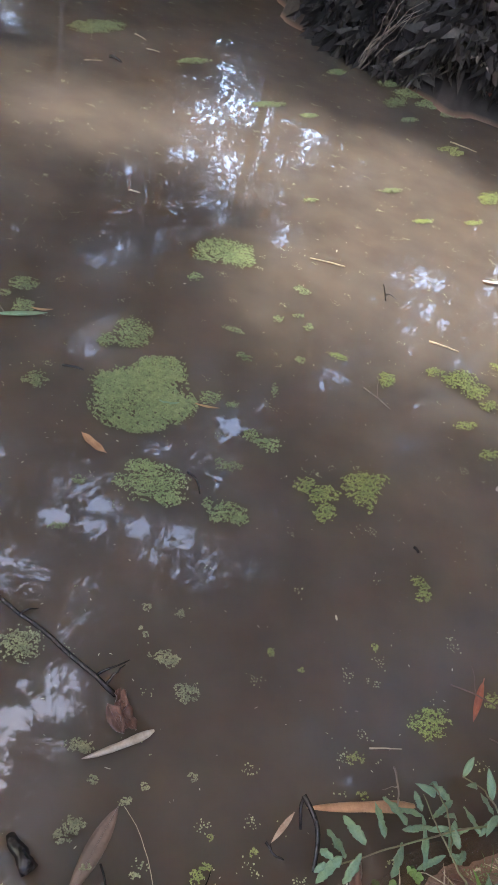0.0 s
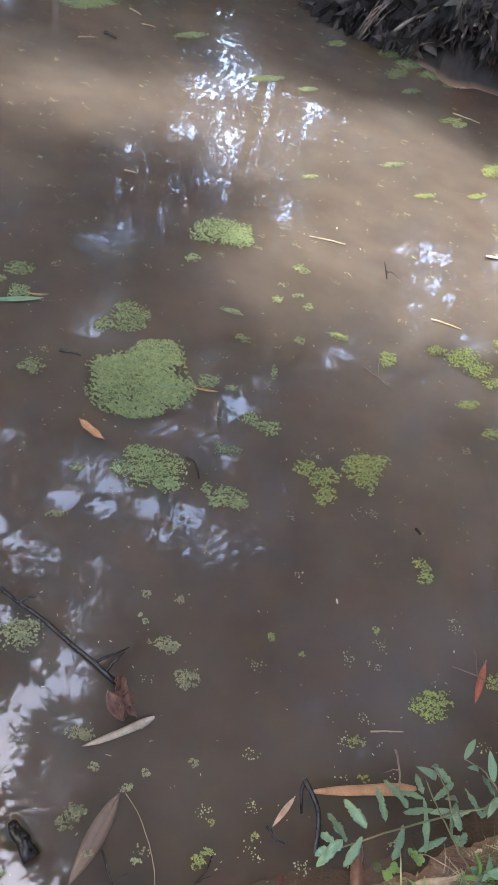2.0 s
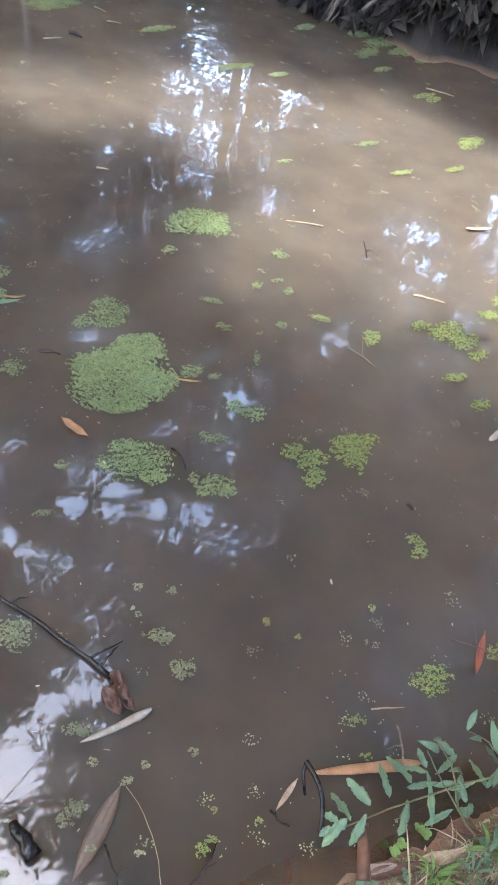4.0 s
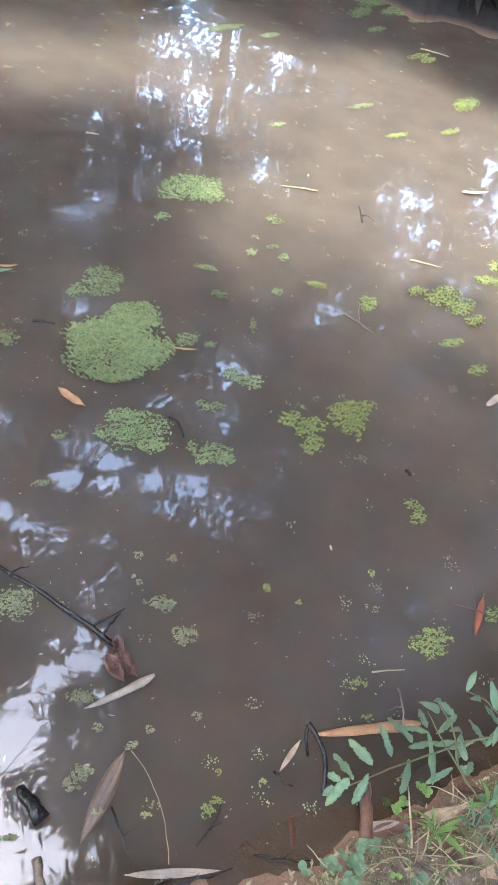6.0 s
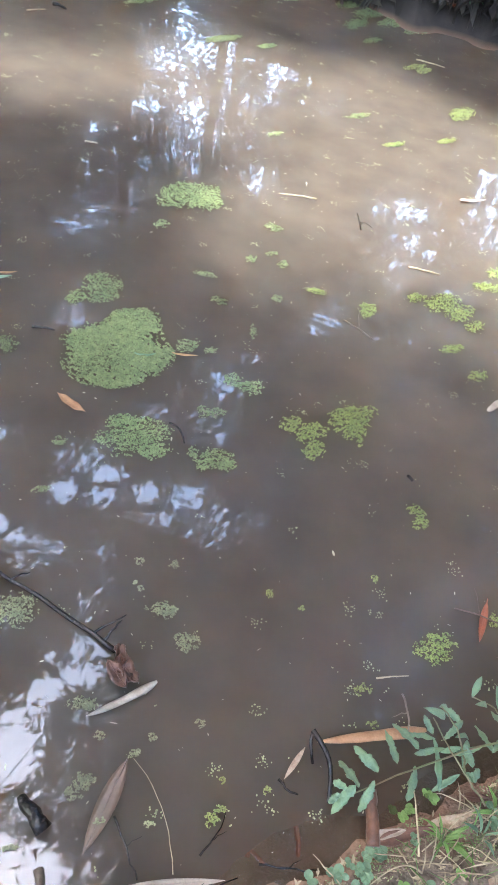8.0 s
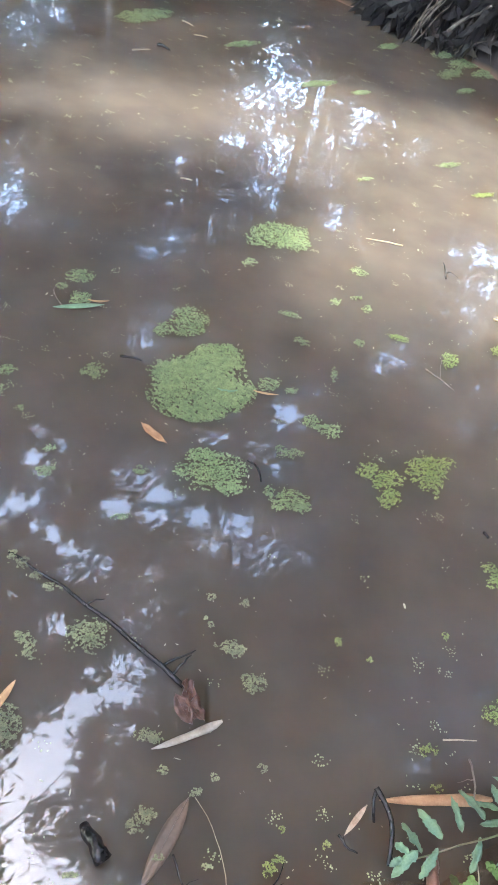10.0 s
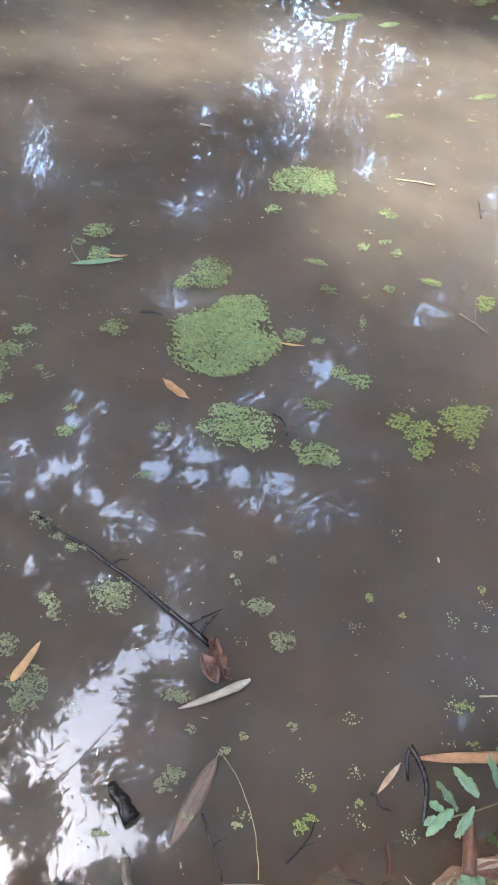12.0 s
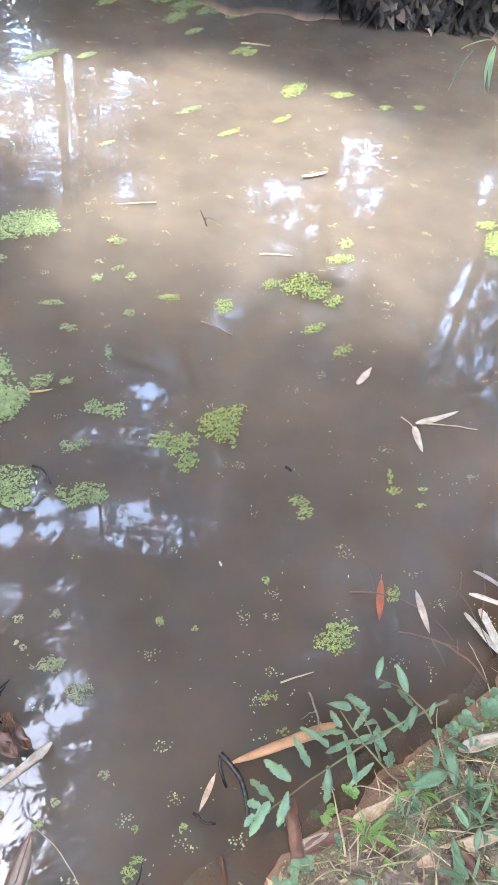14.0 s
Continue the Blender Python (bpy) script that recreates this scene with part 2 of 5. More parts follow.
def bent(a, b, sag=(0, 0, 0), steps=8, rough=0.0, seed=0):
    """Points from a to b, bowed by sag in the middle, uneven by rough."""
    r = np.random.default_rng(seed)
    a, b, s = Vector(a), Vector(b), Vector(sag)
    out = []
    for i in range(steps + 1):
        f = i / steps
        q = a.lerp(b, f) + s * (4 * f * (1 - f))
        if 0 < i < steps:
            q += Vector(r.uniform(-rough, rough, 3))
        out.append(q)
    return out


def leaf_mesh(name, length, width, mat, fold=0.15, curl=0.1, twist=0.0, rows=10, wavy=0.0, blunt=0.9, thick=0.0008, seed=0, strip=False, full=0.8, ragged=0.0):
    """A long leaf along +x: folded on its midrib, curled along its length, with thin closed edges."""
    r = np.random.default_rng(seed)
    v, t = [], []
    for i in range(rows + 1):
        f = i / rows
        w = width * 0.5 * max(0.03, math.sin(math.pi * min(1, f ** blunt)) ** full)
        if strip:
            w = width * 0.5 * min(1, 0.35 + f * 5) * min(1, 0.08 + ((1 - f) * 2.2) ** 0.8) * (1 + 0.12 * math.sin(f * 9 + seed))
        z0 = curl * length * (f - 0.5) ** 2 * 4
        ang = twist * (f - 0.5)
        for k, (s, up) in enumerate(((-1, 1), (-0.5, 0.4), (0, 0), (0.5, 0.4), (1, 1))):
            s = s * (1 + ragged * r.uniform(-1, 0.6)) if ragged and abs(s) == 1 else s
            y, z = s * w, up * fold * w + wavy * width * 0.25 * math.sin(f * 14 + s * 2 + seed) * abs(s)
            if strip:
                y, z = w * math.sin(1.25 * s) / 0.95, fold * w * 1.6 * (1 - math.cos(1.25 * s)) + wavy * width * 0.1 * math.sin(f * 17 + s * 3 + seed)
            v.append((f * length, y * math.cos(ang) - z * math.sin(ang), z0 + y * math.sin(ang) + z * math.cos(ang)))
    n = len(v)
    v += [(x, y, z - thick) for x, y, z in v]
    for i in range(rows):
        for k in range(4):
            a = i * 5 + k
            t += [(a, a + 5, a + 6), (a, a + 6, a + 1), (n + a, n + a + 6, n + a + 5), (n + a, n + a + 1, n + a + 6)]
        for a, b in ((i * 5, i * 5 + 5), (i * 5 + 9, i * 5 + 4)):
            t += [(a, n + a, n + b), (a, n + b, b)]
    return mesh_tris(name, v, t, mat, True)


def toward(a, b, roll=0.0):
    """Pose at a with +x pointing to b."""
    d = Vector(b) - Vector(a)
    return Matrix.Translation(a) @ Matrix.Rotation(math.atan2(d.y, d.x), 4, "Z") @ Matrix.Rotation(-math.atan2(d.z, math.hypot(d.x, d.y)), 4, "Y") @ Matrix.Rotation(radians(roll), 4, "X")


def fallen_leaf(label, a, b, width, mat, z=(0.004, 0.004), fold=0.15, curl=0.05, twist=0.0, wavy=0.0, roll=0.0, name="fallen_leaf", group="", seed=0, stalk=0.0, blunt=0.9, strip=False):
    """A fallen leaf with its blade, its midrib and a short stalk."""
    A, B = Vector((a[0], a[1], z[0])), Vector((b[0], b[1], z[1]))
    L = (B - A).length
    e = thing(name, label, "leaf", group=group)
    e.matrix_world = toward(A, B, roll)
    part("blade", leaf_mesh("blade", L, width, mat, fold, curl, twist, wavy=wavy, seed=seed, blunt=blunt, strip=strip), e)
    if strip:
        return e
    rib = [(-stalk * L, 0, curl * L)] + [(f * L, 0, curl * L * (f - 0.5) ** 2 * 4 + 0.0006) for f in (0.0, 0.2, 0.4, 0.6, 0.8, 0.95)]
    v, t = tube(rib, [0.0014, 0.0013, 0.0011, 0.0009, 0.0007, 0.0005, 0.0003], 5)
    part("midrib", mesh_tris("midrib", v, t, mat, True), e)
    return e


def twig(label, points, r0, r1, mat, name="twig", rough=0.12, forks=(), seed=0, sides=8, group=""):
    """A stick with its side twigs; forks: (share of the length, offset of the tip)."""
    e = thing(name, label, {"log_piece": "log", "sunken_branch": "branch", "fallen_branch": "branch", "seed_pod": "seed", "ripple_knob": "stump", "bark_scrap": "bark", "bark_roll": "bark", "straw": "straw", "sunken_stick": "stick"}.get(name, "twig"), group=group)
    n = len(points)
    v, t = tube(points, [r0 + (r1 - r0) * i / (n - 1) for i in range(n)], sides, rough, seed)
    part("stem", mesh_tris("stem", v, t, mat, True), e)
    for k, (f, off) in enumerate(forks):
        p = Vector(points[int(f * (n - 1))])
        rr = (r0 + (r1 - r0) * f) * 0.6
        v, t = tube(bent(p, p + Vector(off), (0, 0, Vector(off).length * 0.08), 5, Vector(off).length * 0.04, seed + k), [rr, rr * 0.9, rr * 0.8, rr * 0.6, rr * 0.5, rr * 0.3], 6, rough, seed + k)
        part("side_twig", mesh_tris("side_twig", v, t, mat, True), e)
    return e


# ---- ground with the pond's basin ----
def shore(x, y):
    """Metres inside the waterline (negative: on the bank)."""
    stray = np.clip((np.hypot(x - 0.5, y - 0.7) - 0.9) / 2.0, 0, 1)
    near = -0.62 * (x - 0.35) + 0.78 * (y - 0.50) + 0.02 * waves(x, y, 0.5, 3) + 0.006 * waves(x, y, 0.12, 4) + stray * (0.16 * waves(x, y, 1.6, 6) + 0.25 * waves(x, y, 4.0, 7))
    back = 4.95 + 2.6 / (1 + np.exp((x + 1.35) * 3.2)) + 0.10 * waves(x, y * 0, 0.9, 5)
    far = back - y
    right = 2.6 + 0.3 * np.sin(y * 1.3) - x
    left = x + 9.0
    return near, far, right, left


def ground_height(x, y):
    near, far, right, left = shore(x, y)
    d = np.minimum(np.minimum(near, far), np.minimum(right, left))
    bed = -np.minimum(0.35, 0.42 * np.maximum(d, 0))
    low = 0.30 * np.maximum(-near, 0)
    low = np.where(low > 0.12, 0.12 + (low - 0.12) * 0.25, low)
    steep = np.maximum(np.maximum(-far, -right), 0)
    high = 0.75 * (1 - np.exp(-steep * 2.2)) + 0.06 * np.minimum(steep, 30)
    side = 0.5 * (1 - np.exp(-np.maximum(-left, 0)))
    z = np.where(d > 0, bed, np.maximum(low, np.maximum(high, side)))
    rough = 0.010 * waves(x, y, 0.16, 11) + 0.005 * waves(x, y, 0.055, 12) + 0.0025 * waves(x, y, 0.025, 13)
    return z + rough * np.clip(0.25 - d * 6, 0.1, 1)


def spaced(lo, hi, step, reach):
    out, s, a = list(np.arange(lo, hi, step)), step, hi
    while a < reach:
        s = min(s * 1.09, 20)
        a += s
        out.append(a)
    s, a = step, lo
    while a > -reach:
        s = min(s * 1.09, 20)
        a -= s
        out.insert(0, a)
    return np.array(out)


gx, gy = spaced(-0.3, 1.35, 0.010, 260), spaced(-0.15, 1.2, 0.010, 260)
X, Y = np.meshgrid(gx, gy)
Z = ground_height(X, Y)
idx = np.arange(X.size).reshape(X.shape)
a, b, c, d = idx[:-1, :-1].ravel(), idx[:-1, 1:].ravel(), idx[1:, 1:].ravel(), idx[1:, :-1].ravel()
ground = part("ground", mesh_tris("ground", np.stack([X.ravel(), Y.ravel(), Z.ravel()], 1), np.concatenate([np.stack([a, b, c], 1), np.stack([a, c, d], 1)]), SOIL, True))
tagged(ground, "damp brown clay soil of the pond bank, lightly mossed", "ground", kind="structure")


def sheet(name, z, mat, label):
    v = [(x, y, zz) for zz in (z, z - 0.8) for x, y in ((-9.3, -9), (3.2, -9), (3.2, 9), (-9.3, 9))]
    faces = [(0, 1, 2), (0, 2, 3), (4, 6, 5), (4, 7, 6)] + [f for k in range(4) for f in ((k, 4 + k, 4 + (k + 1) % 4), (k, 4 + (k + 1) % 4, (k + 1) % 4))]
    ob = part(name, mesh_tris(name, v, faces, mat))
    return tagged(ob, label, "water", kind="structure")


sheet("water", 0.0, WATER, "still pond surface mirroring the trees and sky")

# ---- trees and canopy ----
EYE_BELOW = Vector((0.15, 0.2, -1.42))   # the mirrored viewpoint from which the water shows the canopy


# a chart of the sky as the water mirrors it, by azimuth and elevation
CHART_AZ, CHART_EL, CHART_STEP = np.arange(-92, 64, 0.06), np.arange(1, 90, 0.06), 0.06
CX, CY = np.meshgrid(CHART_AZ, CHART_EL)
CC = np.cos(np.radians(CY))


def on_chart(chart, az, el):
    """The chart's value at each direction; nothing beyond its rim."""
    i, j = np.round((el - 1) / CHART_STEP).astype(int), np.round((az + 92) / CHART_STEP).astype(int)
    ok = (i >= 0) & (i < len(CHART_EL)) & (j >= 0) & (j < len(CHART_AZ))
    out = np.zeros(len(az), chart.dtype)
    out[ok] = chart[i[ok], j[ok]]
    return out


def gap_chart(gaps, grow, rim, fall, ragged):
    """How open each spot of the chart is: clear in a gap's middle, closing between rim - fall and rim."""
    out = np.zeros(CX.shape, np.float32)
    for ga, ge, gw, gh, c in gaps:
        w, h = gw + grow, gh + grow
        i0, i1 = np.searchsorted(CHART_EL, (ge - 1.9 * h, ge + 1.9 * h))
        wide = 1.9 * w / math.cos(radians(min(ge, 88)))
        j0, j1 = np.searchsorted(CHART_AZ, (ga - wide, ga + wide))
        box = (slice(i0, i1), slice(j0, j1))
        d = np.hypot((CX[box] - ga) * math.cos(radians(ge)) / w, (CY[box] - ge) / h) + ragged[box]
        out[box] = np.maximum(out[box], c * np.clip((rim - d) / fall, 0, 1))
    return out


def sprigs():
    """How thickly leaf clusters hang, from 0 to 1: uneven at three sizes, finer in the low far crowns."""
    k = np.where(CY > 40, 1.0, 0.6)
    x, y = CX * CC / k, CY / k
    n = (0.4 * waves(x, y * 0.7, 2.2, 51) + 0.85 * waves(x, y, 1.1, 52) + 1.0 * waves(x * 0.8, y, 0.58, 53)) / 1.37
    return 1 / (1 + np.exp(-2.36 * n))


# gaps in the crowns: azimuth, elevation, half width, half height in degrees, how open
GAPS = [(-34.8, 30.5, 0.87, 1.07, 0.75), (-32.3, 32.3, 0.24, 0.2, 0.8), (-41.3, 36.3, 0.78, 0.48, 0.45), (-34.3, 28.8, 0.47, 0.53, 0.45), (-33, 20, 0.5, 0.4, 0.3), (-30.9, 18.9, 0.4, 0.25, 0.5), (-42.4, 31.6, 0.53, 0.75, 0.4), (-11.7, 17.8, 0.4, 1.59, 1.1)]
GAPS += [(-10.1, 18.6, 0.66, 1.41, 0.8), (-9, 18.2, 0.72, 1.34, 0.75), (-15.3, 19.7, 0.38, 0.85, 0.7), (-16.7, 22.1, 0.47, 0.78, 0.7), (-15.5, 22, 0.58, 0.53, 0.7), (-13.9, 21.1, 1.34, 0.87, 0.68), (-12.6, 21.4, 0.57, 0.7, 0.75), (-11.8, 21.1, 0.3, 0.84, 0.85)]
GAPS += [(-8, 21.3, 0.74, 0.78, 0.85), (-8.3, 22.5, 0.3, 1.08, 0.8), (-14.8, 23.5, 0.31, 0.65, 0.75), (-16.9, 24.9, 0.4, 0.55, 0.75), (-11.5, 23, 0.19, 1.26, 0.7), (-9.7, 23.8, 0.46, 0.66, 0.7), (-13.5, 25.3, 1.35, 1.27, 0.72), (-12.5, 25.9, 0.59, 0.75, 0.7)]
GAPS += [(-14.2, 27.8, 1.01, 0.46, 0.6), (-13, 28.8, 0.41, 0.47, 0.65), (-8, 28.7, 0.52, 0.78, 0.85), (-18.3, 31.2, 0.29, 0.6, 0.6), (-20.4, 32.3, 0.21, 0.4, 0.6), (-21.6, 33.3, 0.25, 0.61, 0.65), (-9.5, 26.2, 0.24, 0.45, 0.55), (-33.5, 47.2, 0.34, 0.43, 0.7)]
GAPS += [(-34.2, 49.1, 0.42, 0.6, 0.85), (-33.4, 50.2, 0.42, 0.77, 0.7), (-31.4, 48.3, 0.43, 0.34, 0.55), (-40.2, 50.5, 0.57, 0.51, 0.8), (-36.4, 52.3, 0.92, 0.6, 0.92), (-38.7, 53.1, 0.41, 0.63, 0.88), (-40.7, 54, 0.16, 0.38, 0.9), (-43.3, 52.1, 0.96, 1, 0.45)]
GAPS += [(-34.5, 52.3, 0.42, 0.64, 0.8), (-34.3, 54, 0.5, 0.6, 0.55), (-32.5, 54.8, 0.51, 0.6, 0.85), (-30.8, 56, 0.59, 0.42, 0.92), (-28.7, 56.5, 1.36, 0.51, 0.58), (-27.7, 57.4, 1.61, 1.27, 0.45), (-24.4, 52.9, 1.04, 0.69, 0.85), (-19.2, 51.7, 1.13, 0.61, 0.97)]
GAPS += [(-19.5, 53.4, 0.87, 0.61, 0.8), (-21.9, 50.6, 1.91, 1.13, 0.4), (-19.3, 57.7, 0.94, 0.51, 0.5), (-42.6, 59, 0.32, 0.49, 0.65), (-22.9, 39.9, 1.08, 0.85, 0.45), (-21.6, 37.8, 0.34, 0.42, 0.5), (-43.8, 40.8, 0.31, 0.61, 0.6), (-6.9, 43.5, 1.19, 0.6, 0.78)]
GAPS += [(-7.7, 44.6, 0.6, 0.35, 0.75), (-11, 40.7, 0.13, 0.34, 0.8), (-13.9, 52.9, 0.95, 0.69, 0.87), (-9.3, 53, 1.64, 0.95, 0.72), (-11.8, 54.7, 1.08, 0.51, 0.6), (-5.1, 54.3, 1.79, 1.49, 0.4), (-8.2, 47.2, 1.63, 1.3, 0.3), (-6.6, 48.1, 0.26, 0.35, 0.65)]
GAPS += [(1, 37.2, 0.99, 0.37, 0.8), (1.4, 36, 0.24, 0.33, 0.7), (0.1, 48.5, 0.5, 0.26, 0.5), (-13.9, 46.7, 1.09, 0.44, 0.45), (-32.1, 69.3, 1.67, 1.97, 1.1), (-37.2, 70.8, 2.49, 2.29, 1.1), (-46.4, 72.2, 2.48, 1.78, 1.1), (-42.1, 75.3, 2.31, 2.25, 1.1)]
GAPS += [(-33.9, 78.2, 1.66, 1.8, 1.1), (-48.4, 77.8, 2.38, 1.94, 1.1), (-28.2, 67.2, 1.3, 1.01, 0.95), (-22.3, 66.3, 1.89, 0.95, 0.9), (-20.8, 64.5, 1.75, 0.96, 0.72), (-21.6, 68.9, 1.42, 0.77, 0.8), (-47.6, 67.5, 0.92, 0.75, 0.5), (-25.3, 70.9, 1.35, 2.38, 0.42)]
GAPS += [(-34, 74.5, 1.91, 1.58, 0.6), (-23, 72.8, 1.38, 1.08, 0.42), (-25.6, 76.4, 0.95, 1.53, 0.45), (-32.6, 61.5, 0.83, 0.9, 0.6), (-27.1, 65, 0.49, 0.4, 0.75), (-20, 61.2, 1.36, 1.49, 0.35), (-62.4, 71.9, 2.12, 2.04, 0.95), (-71.9, 75.5, 2.71, 1.87, 0.95)]
GAPS += [(-19.5, 78.5, 1.12, 0.82, 0.5), (-52.7, 69.6, 1.49, 0.58, 0.6), (-6.7, 19.9, 0.47, 0.54, 0.7), (-2.7, 21.1, 0.55, 0.93, 0.6), (-1.1, 20.2, 0.31, 0.81, 0.75), (0.1, 20.2, 0.19, 0.55, 0.55), (-2.7, 16.3, 0.57, 0.42, 0.55), (-1.7, 17.9, 0.46, 0.36, 0.65)]
GAPS += [(-2.8, 17.5, 0.31, 0.28, 0.65), (4.4, 28, 0.73, 0.61, 0.85), (5.9, 27.9, 0.56, 0.49, 0.85), (2.9, 28.4, 0.24, 0.49, 0.55), (6, 30, 0.57, 0.58, 0.85), (7.7, 30.3, 0.4, 0.49, 0.85), (8.1, 28.6, 0.28, 0.41, 0.8), (4.2, 30, 0.33, 0.41, 0.55)]
GAPS += [(5.5, 31.7, 0.49, 0.42, 0.55), (6.2, 33.3, 0.21, 0.34, 0.5), (0.2, 38, 0.52, 0.39, 0.85), (0.4, 36.9, 0.21, 0.34, 0.8), (8.9, 36.5, 0.25, 0.21, 0.8), (9.9, 39.8, 0.42, 0.26, 0.65), (26.7, 51.3, 1.57, 1.01, 0.32), (21.9, 58.3, 0.56, 0.46, 0.5)]
GAPS += [(23.5, 57.5, 0.4, 0.57, 0.45), (23.5, 54.3, 0.24, 1.17, 0.42), (27.3, 58.2, 1.18, 0.56, 0.45), (32.1, 58, 0.31, 0.43, 0.45), (32.8, 56.9, 0.38, 0.29, 0.45), (27.7, 61.5, 0.31, 0.54, 0.45), (18.8, 61.2, 0.28, 0.45, 0.45), (27.6, 54.7, 0.59, 0.57, 0.4)]
GAPS += [(-21.4, 27, 0.28, 0.27, 0.85), (-17.9, 25.1, 0.4, 0.53, 0.8), (-23, 33.7, 0.9, 0.48, 0.5), (-21.5, 32.3, 0.25, 0.48, 0.65), (2.2, 28.5, 0.2, 0.45, 0.7), (9.5, 24.7, 0.31, 1, 0.75), (9.6, 26.6, 0.28, 0.52, 0.8), (11, 24.7, 0.47, 0.9, 0.8)]
GAPS += [(10.9, 26.2, 0.24, 0.37, 0.8), (11.2, 27, 0.4, 0.37, 0.7), (12.2, 27.4, 0.48, 0.82, 0.75), (11.1, 28.3, 0.32, 0.46, 0.55), (8.6, 23.9, 0.16, 0.21, 0.9), (20.3, 25.1, 0.13, 0.91, 0.95), (22.6, 26.1, 0.13, 0.55, 0.85), (21, 31, 0.16, 0.63, 0.85)]
GAPS += [(21.3, 30.4, 0.12, 0.47, 0.8), (21, 32.6, 0.24, 0.64, 0.85), (22.4, 32.1, 0.16, 0.71, 0.85), (23.3, 31, 0.15, 0.55, 0.85), (24.7, 31.1, 0.15, 0.47, 0.85), (21, 34.7, 0.36, 1.05, 0.85), (21.4, 34.3, 0.14, 0.61, 0.75), (22.2, 34.5, 0.16, 1.01, 0.65)]
GAPS += [(21.5, 31.8, 0.12, 0.79, 0.75), (22.2, 29.3, 0.12, 0.38, 0.85), (23.5, 29.3, 0.11, 0.46, 0.75), (24.2, 33.5, 0.2, 0.56, 0.6), (24.7, 32.5, 0.16, 0.71, 0.5), (11.5, 32.7, 0.25, 0.56, 0.65), (14.2, 33.6, 0.21, 0.73, 0.6), (10.3, 32.5, 0.12, 0.48, 0.5)]
GAPS += [(0.6, 53.2, 0.43, 0.43, 0.35), (-2, 53.1, 0.26, 0.43, 0.4), (-5.4, 41.3, 0.63, 0.34, 0.4), (21, 36.8, 0.49, 1.15, 0.6), (21.6, 39, 0.49, 0.25, 0.5), (23.1, 36.9, 0.12, 0.49, 0.65), (24.6, 36.1, 0.2, 0.82, 0.65), (25.2, 37.1, 0.16, 0.57, 0.65)]
GAPS += [(25.6, 36.2, 0.12, 0.61, 0.55), (26.4, 38.2, 0.16, 0.58, 0.55), (27.7, 38.6, 0.12, 0.33, 0.55), (27.7, 43.6, 0.24, 0.42, 0.5), (27.2, 45, 0.49, 0.51, 0.3), (32.8, 46.1, 0.4, 1.25, 0.6), (33.9, 46.5, 0.2, 0.62, 0.55), (35.8, 47.8, 0.39, 0.49, 0.4)]
GAPS += [(27.1, 48.1, 0.41, 0.68, 0.32), (26.3, 50.5, 0.42, 0.51, 0.28), (17.8, 55.3, 0.77, 0.43, 0.35), (26.8, 56.2, 1.26, 1.04, 0.32)]
GAPS = [(ga, ge, gw * (1.5 if gw < 0.26 and ga > 8 else 1), gh, gc * (0.6 if ga > 15 and ge > 50 else 0.88 if ge < 40 and gc < 1 and ga < 2 else 1.17 if 42 < ge < 68 and ga < 2 or gw < 0.26 and ga > 8 else 1)) for ga, ge, gw, gh, gc in GAPS]
# sprays of foliage that hang across the widest gap
MASSES = [(-25.3, 70.9, 1.35, 2.38, 0.64), (-34.0, 74.6, 1.98, 1.47, 0.51), (-23.0, 72.8, 1.38, 1.08, 0.59), (-25.6, 76.4, 1.06, 1.53, 0.59), (-55.5, 75.1, 1.8, 1.83, 0.78), (-49.7, 69.4, 1.28, 0.73, 0.51), (-55.5, 72.2, 0.8, 1.38, 0.42), (-57.5, 68.5, 1.46, 1.44, 0.68), (-22.5, 67.9, 0.9, 0.54, 0.42)]
RAGGED = 0.16 * waves(CX * CC, CY, 0.8, 54)
OPEN = np.maximum(gap_chart(GAPS, 0.06, 1.35, 0.6, 1.6 * RAGGED), 0.34 * gap_chart([g for g in GAPS if g[0] < 2 and 42 < g[1] < 63], 0.28, 1.85, 1.2, RAGGED)) * (1 - gap_chart(MASSES, 0.1, 1.3, 0.5, RAGGED))
SHUT = sprigs() > OPEN
WIDE = [(ga, ge, gw, gh, 1.0) for ga, ge, gw, gh, gc in GAPS]


def beside_gaps(grow):
    return gap_chart(WIDE, grow, 1.1, 0.01, RAGGED) > 0.5


# where the sun reaches the water: middle, half widths, turn in degrees
PATCHES = [(0.28, 3.20, 0.66, 0.72, 0), (-0.85, 3.40, 0.8, 0.05, 32), (0.75, 3.0, 0.5, 0.45, 0)]


def in_sunbeam(p, size):
    """Leaves that would stand between the sun and its patch of light on the water."""
    k = p[:, 2] / SUN.z
    x, y = p[:, 0] - k * SUN.x, p[:, 1] - k * SUN.y
    hit = np.zeros(len(x), bool)
    for px, py, pa, pb, turn in PATCHES:
        c, s = math.cos(radians(turn)), math.sin(radians(turn))
        u, w = (x - px) * c + (y - py) * s, -(x - px) * s + (y - py) * c
        hit |= np.hypot(u / (pa + 0.8 * size), w / (pb + 0.8 * size)) < 1 + 0.12 * waves(x, y, 0.9, 31)
    return hit


def directions(n, az0, az1, el0, el1):
    s = rng.uniform(math.sin(radians(el0)), math.sin(radians(el1)), n)
    return rng.uniform(az0, az1, n), np.degrees(np.arcsin(s))


def placed(az, el, r):
    a, e = np.radians(az), np.radians(el)
    return np.stack([np.sin(a) * np.cos(e), np.cos(a) * np.cos(e), np.sin(e)], 1) * r[:, None] + np.array(EYE_BELOW)


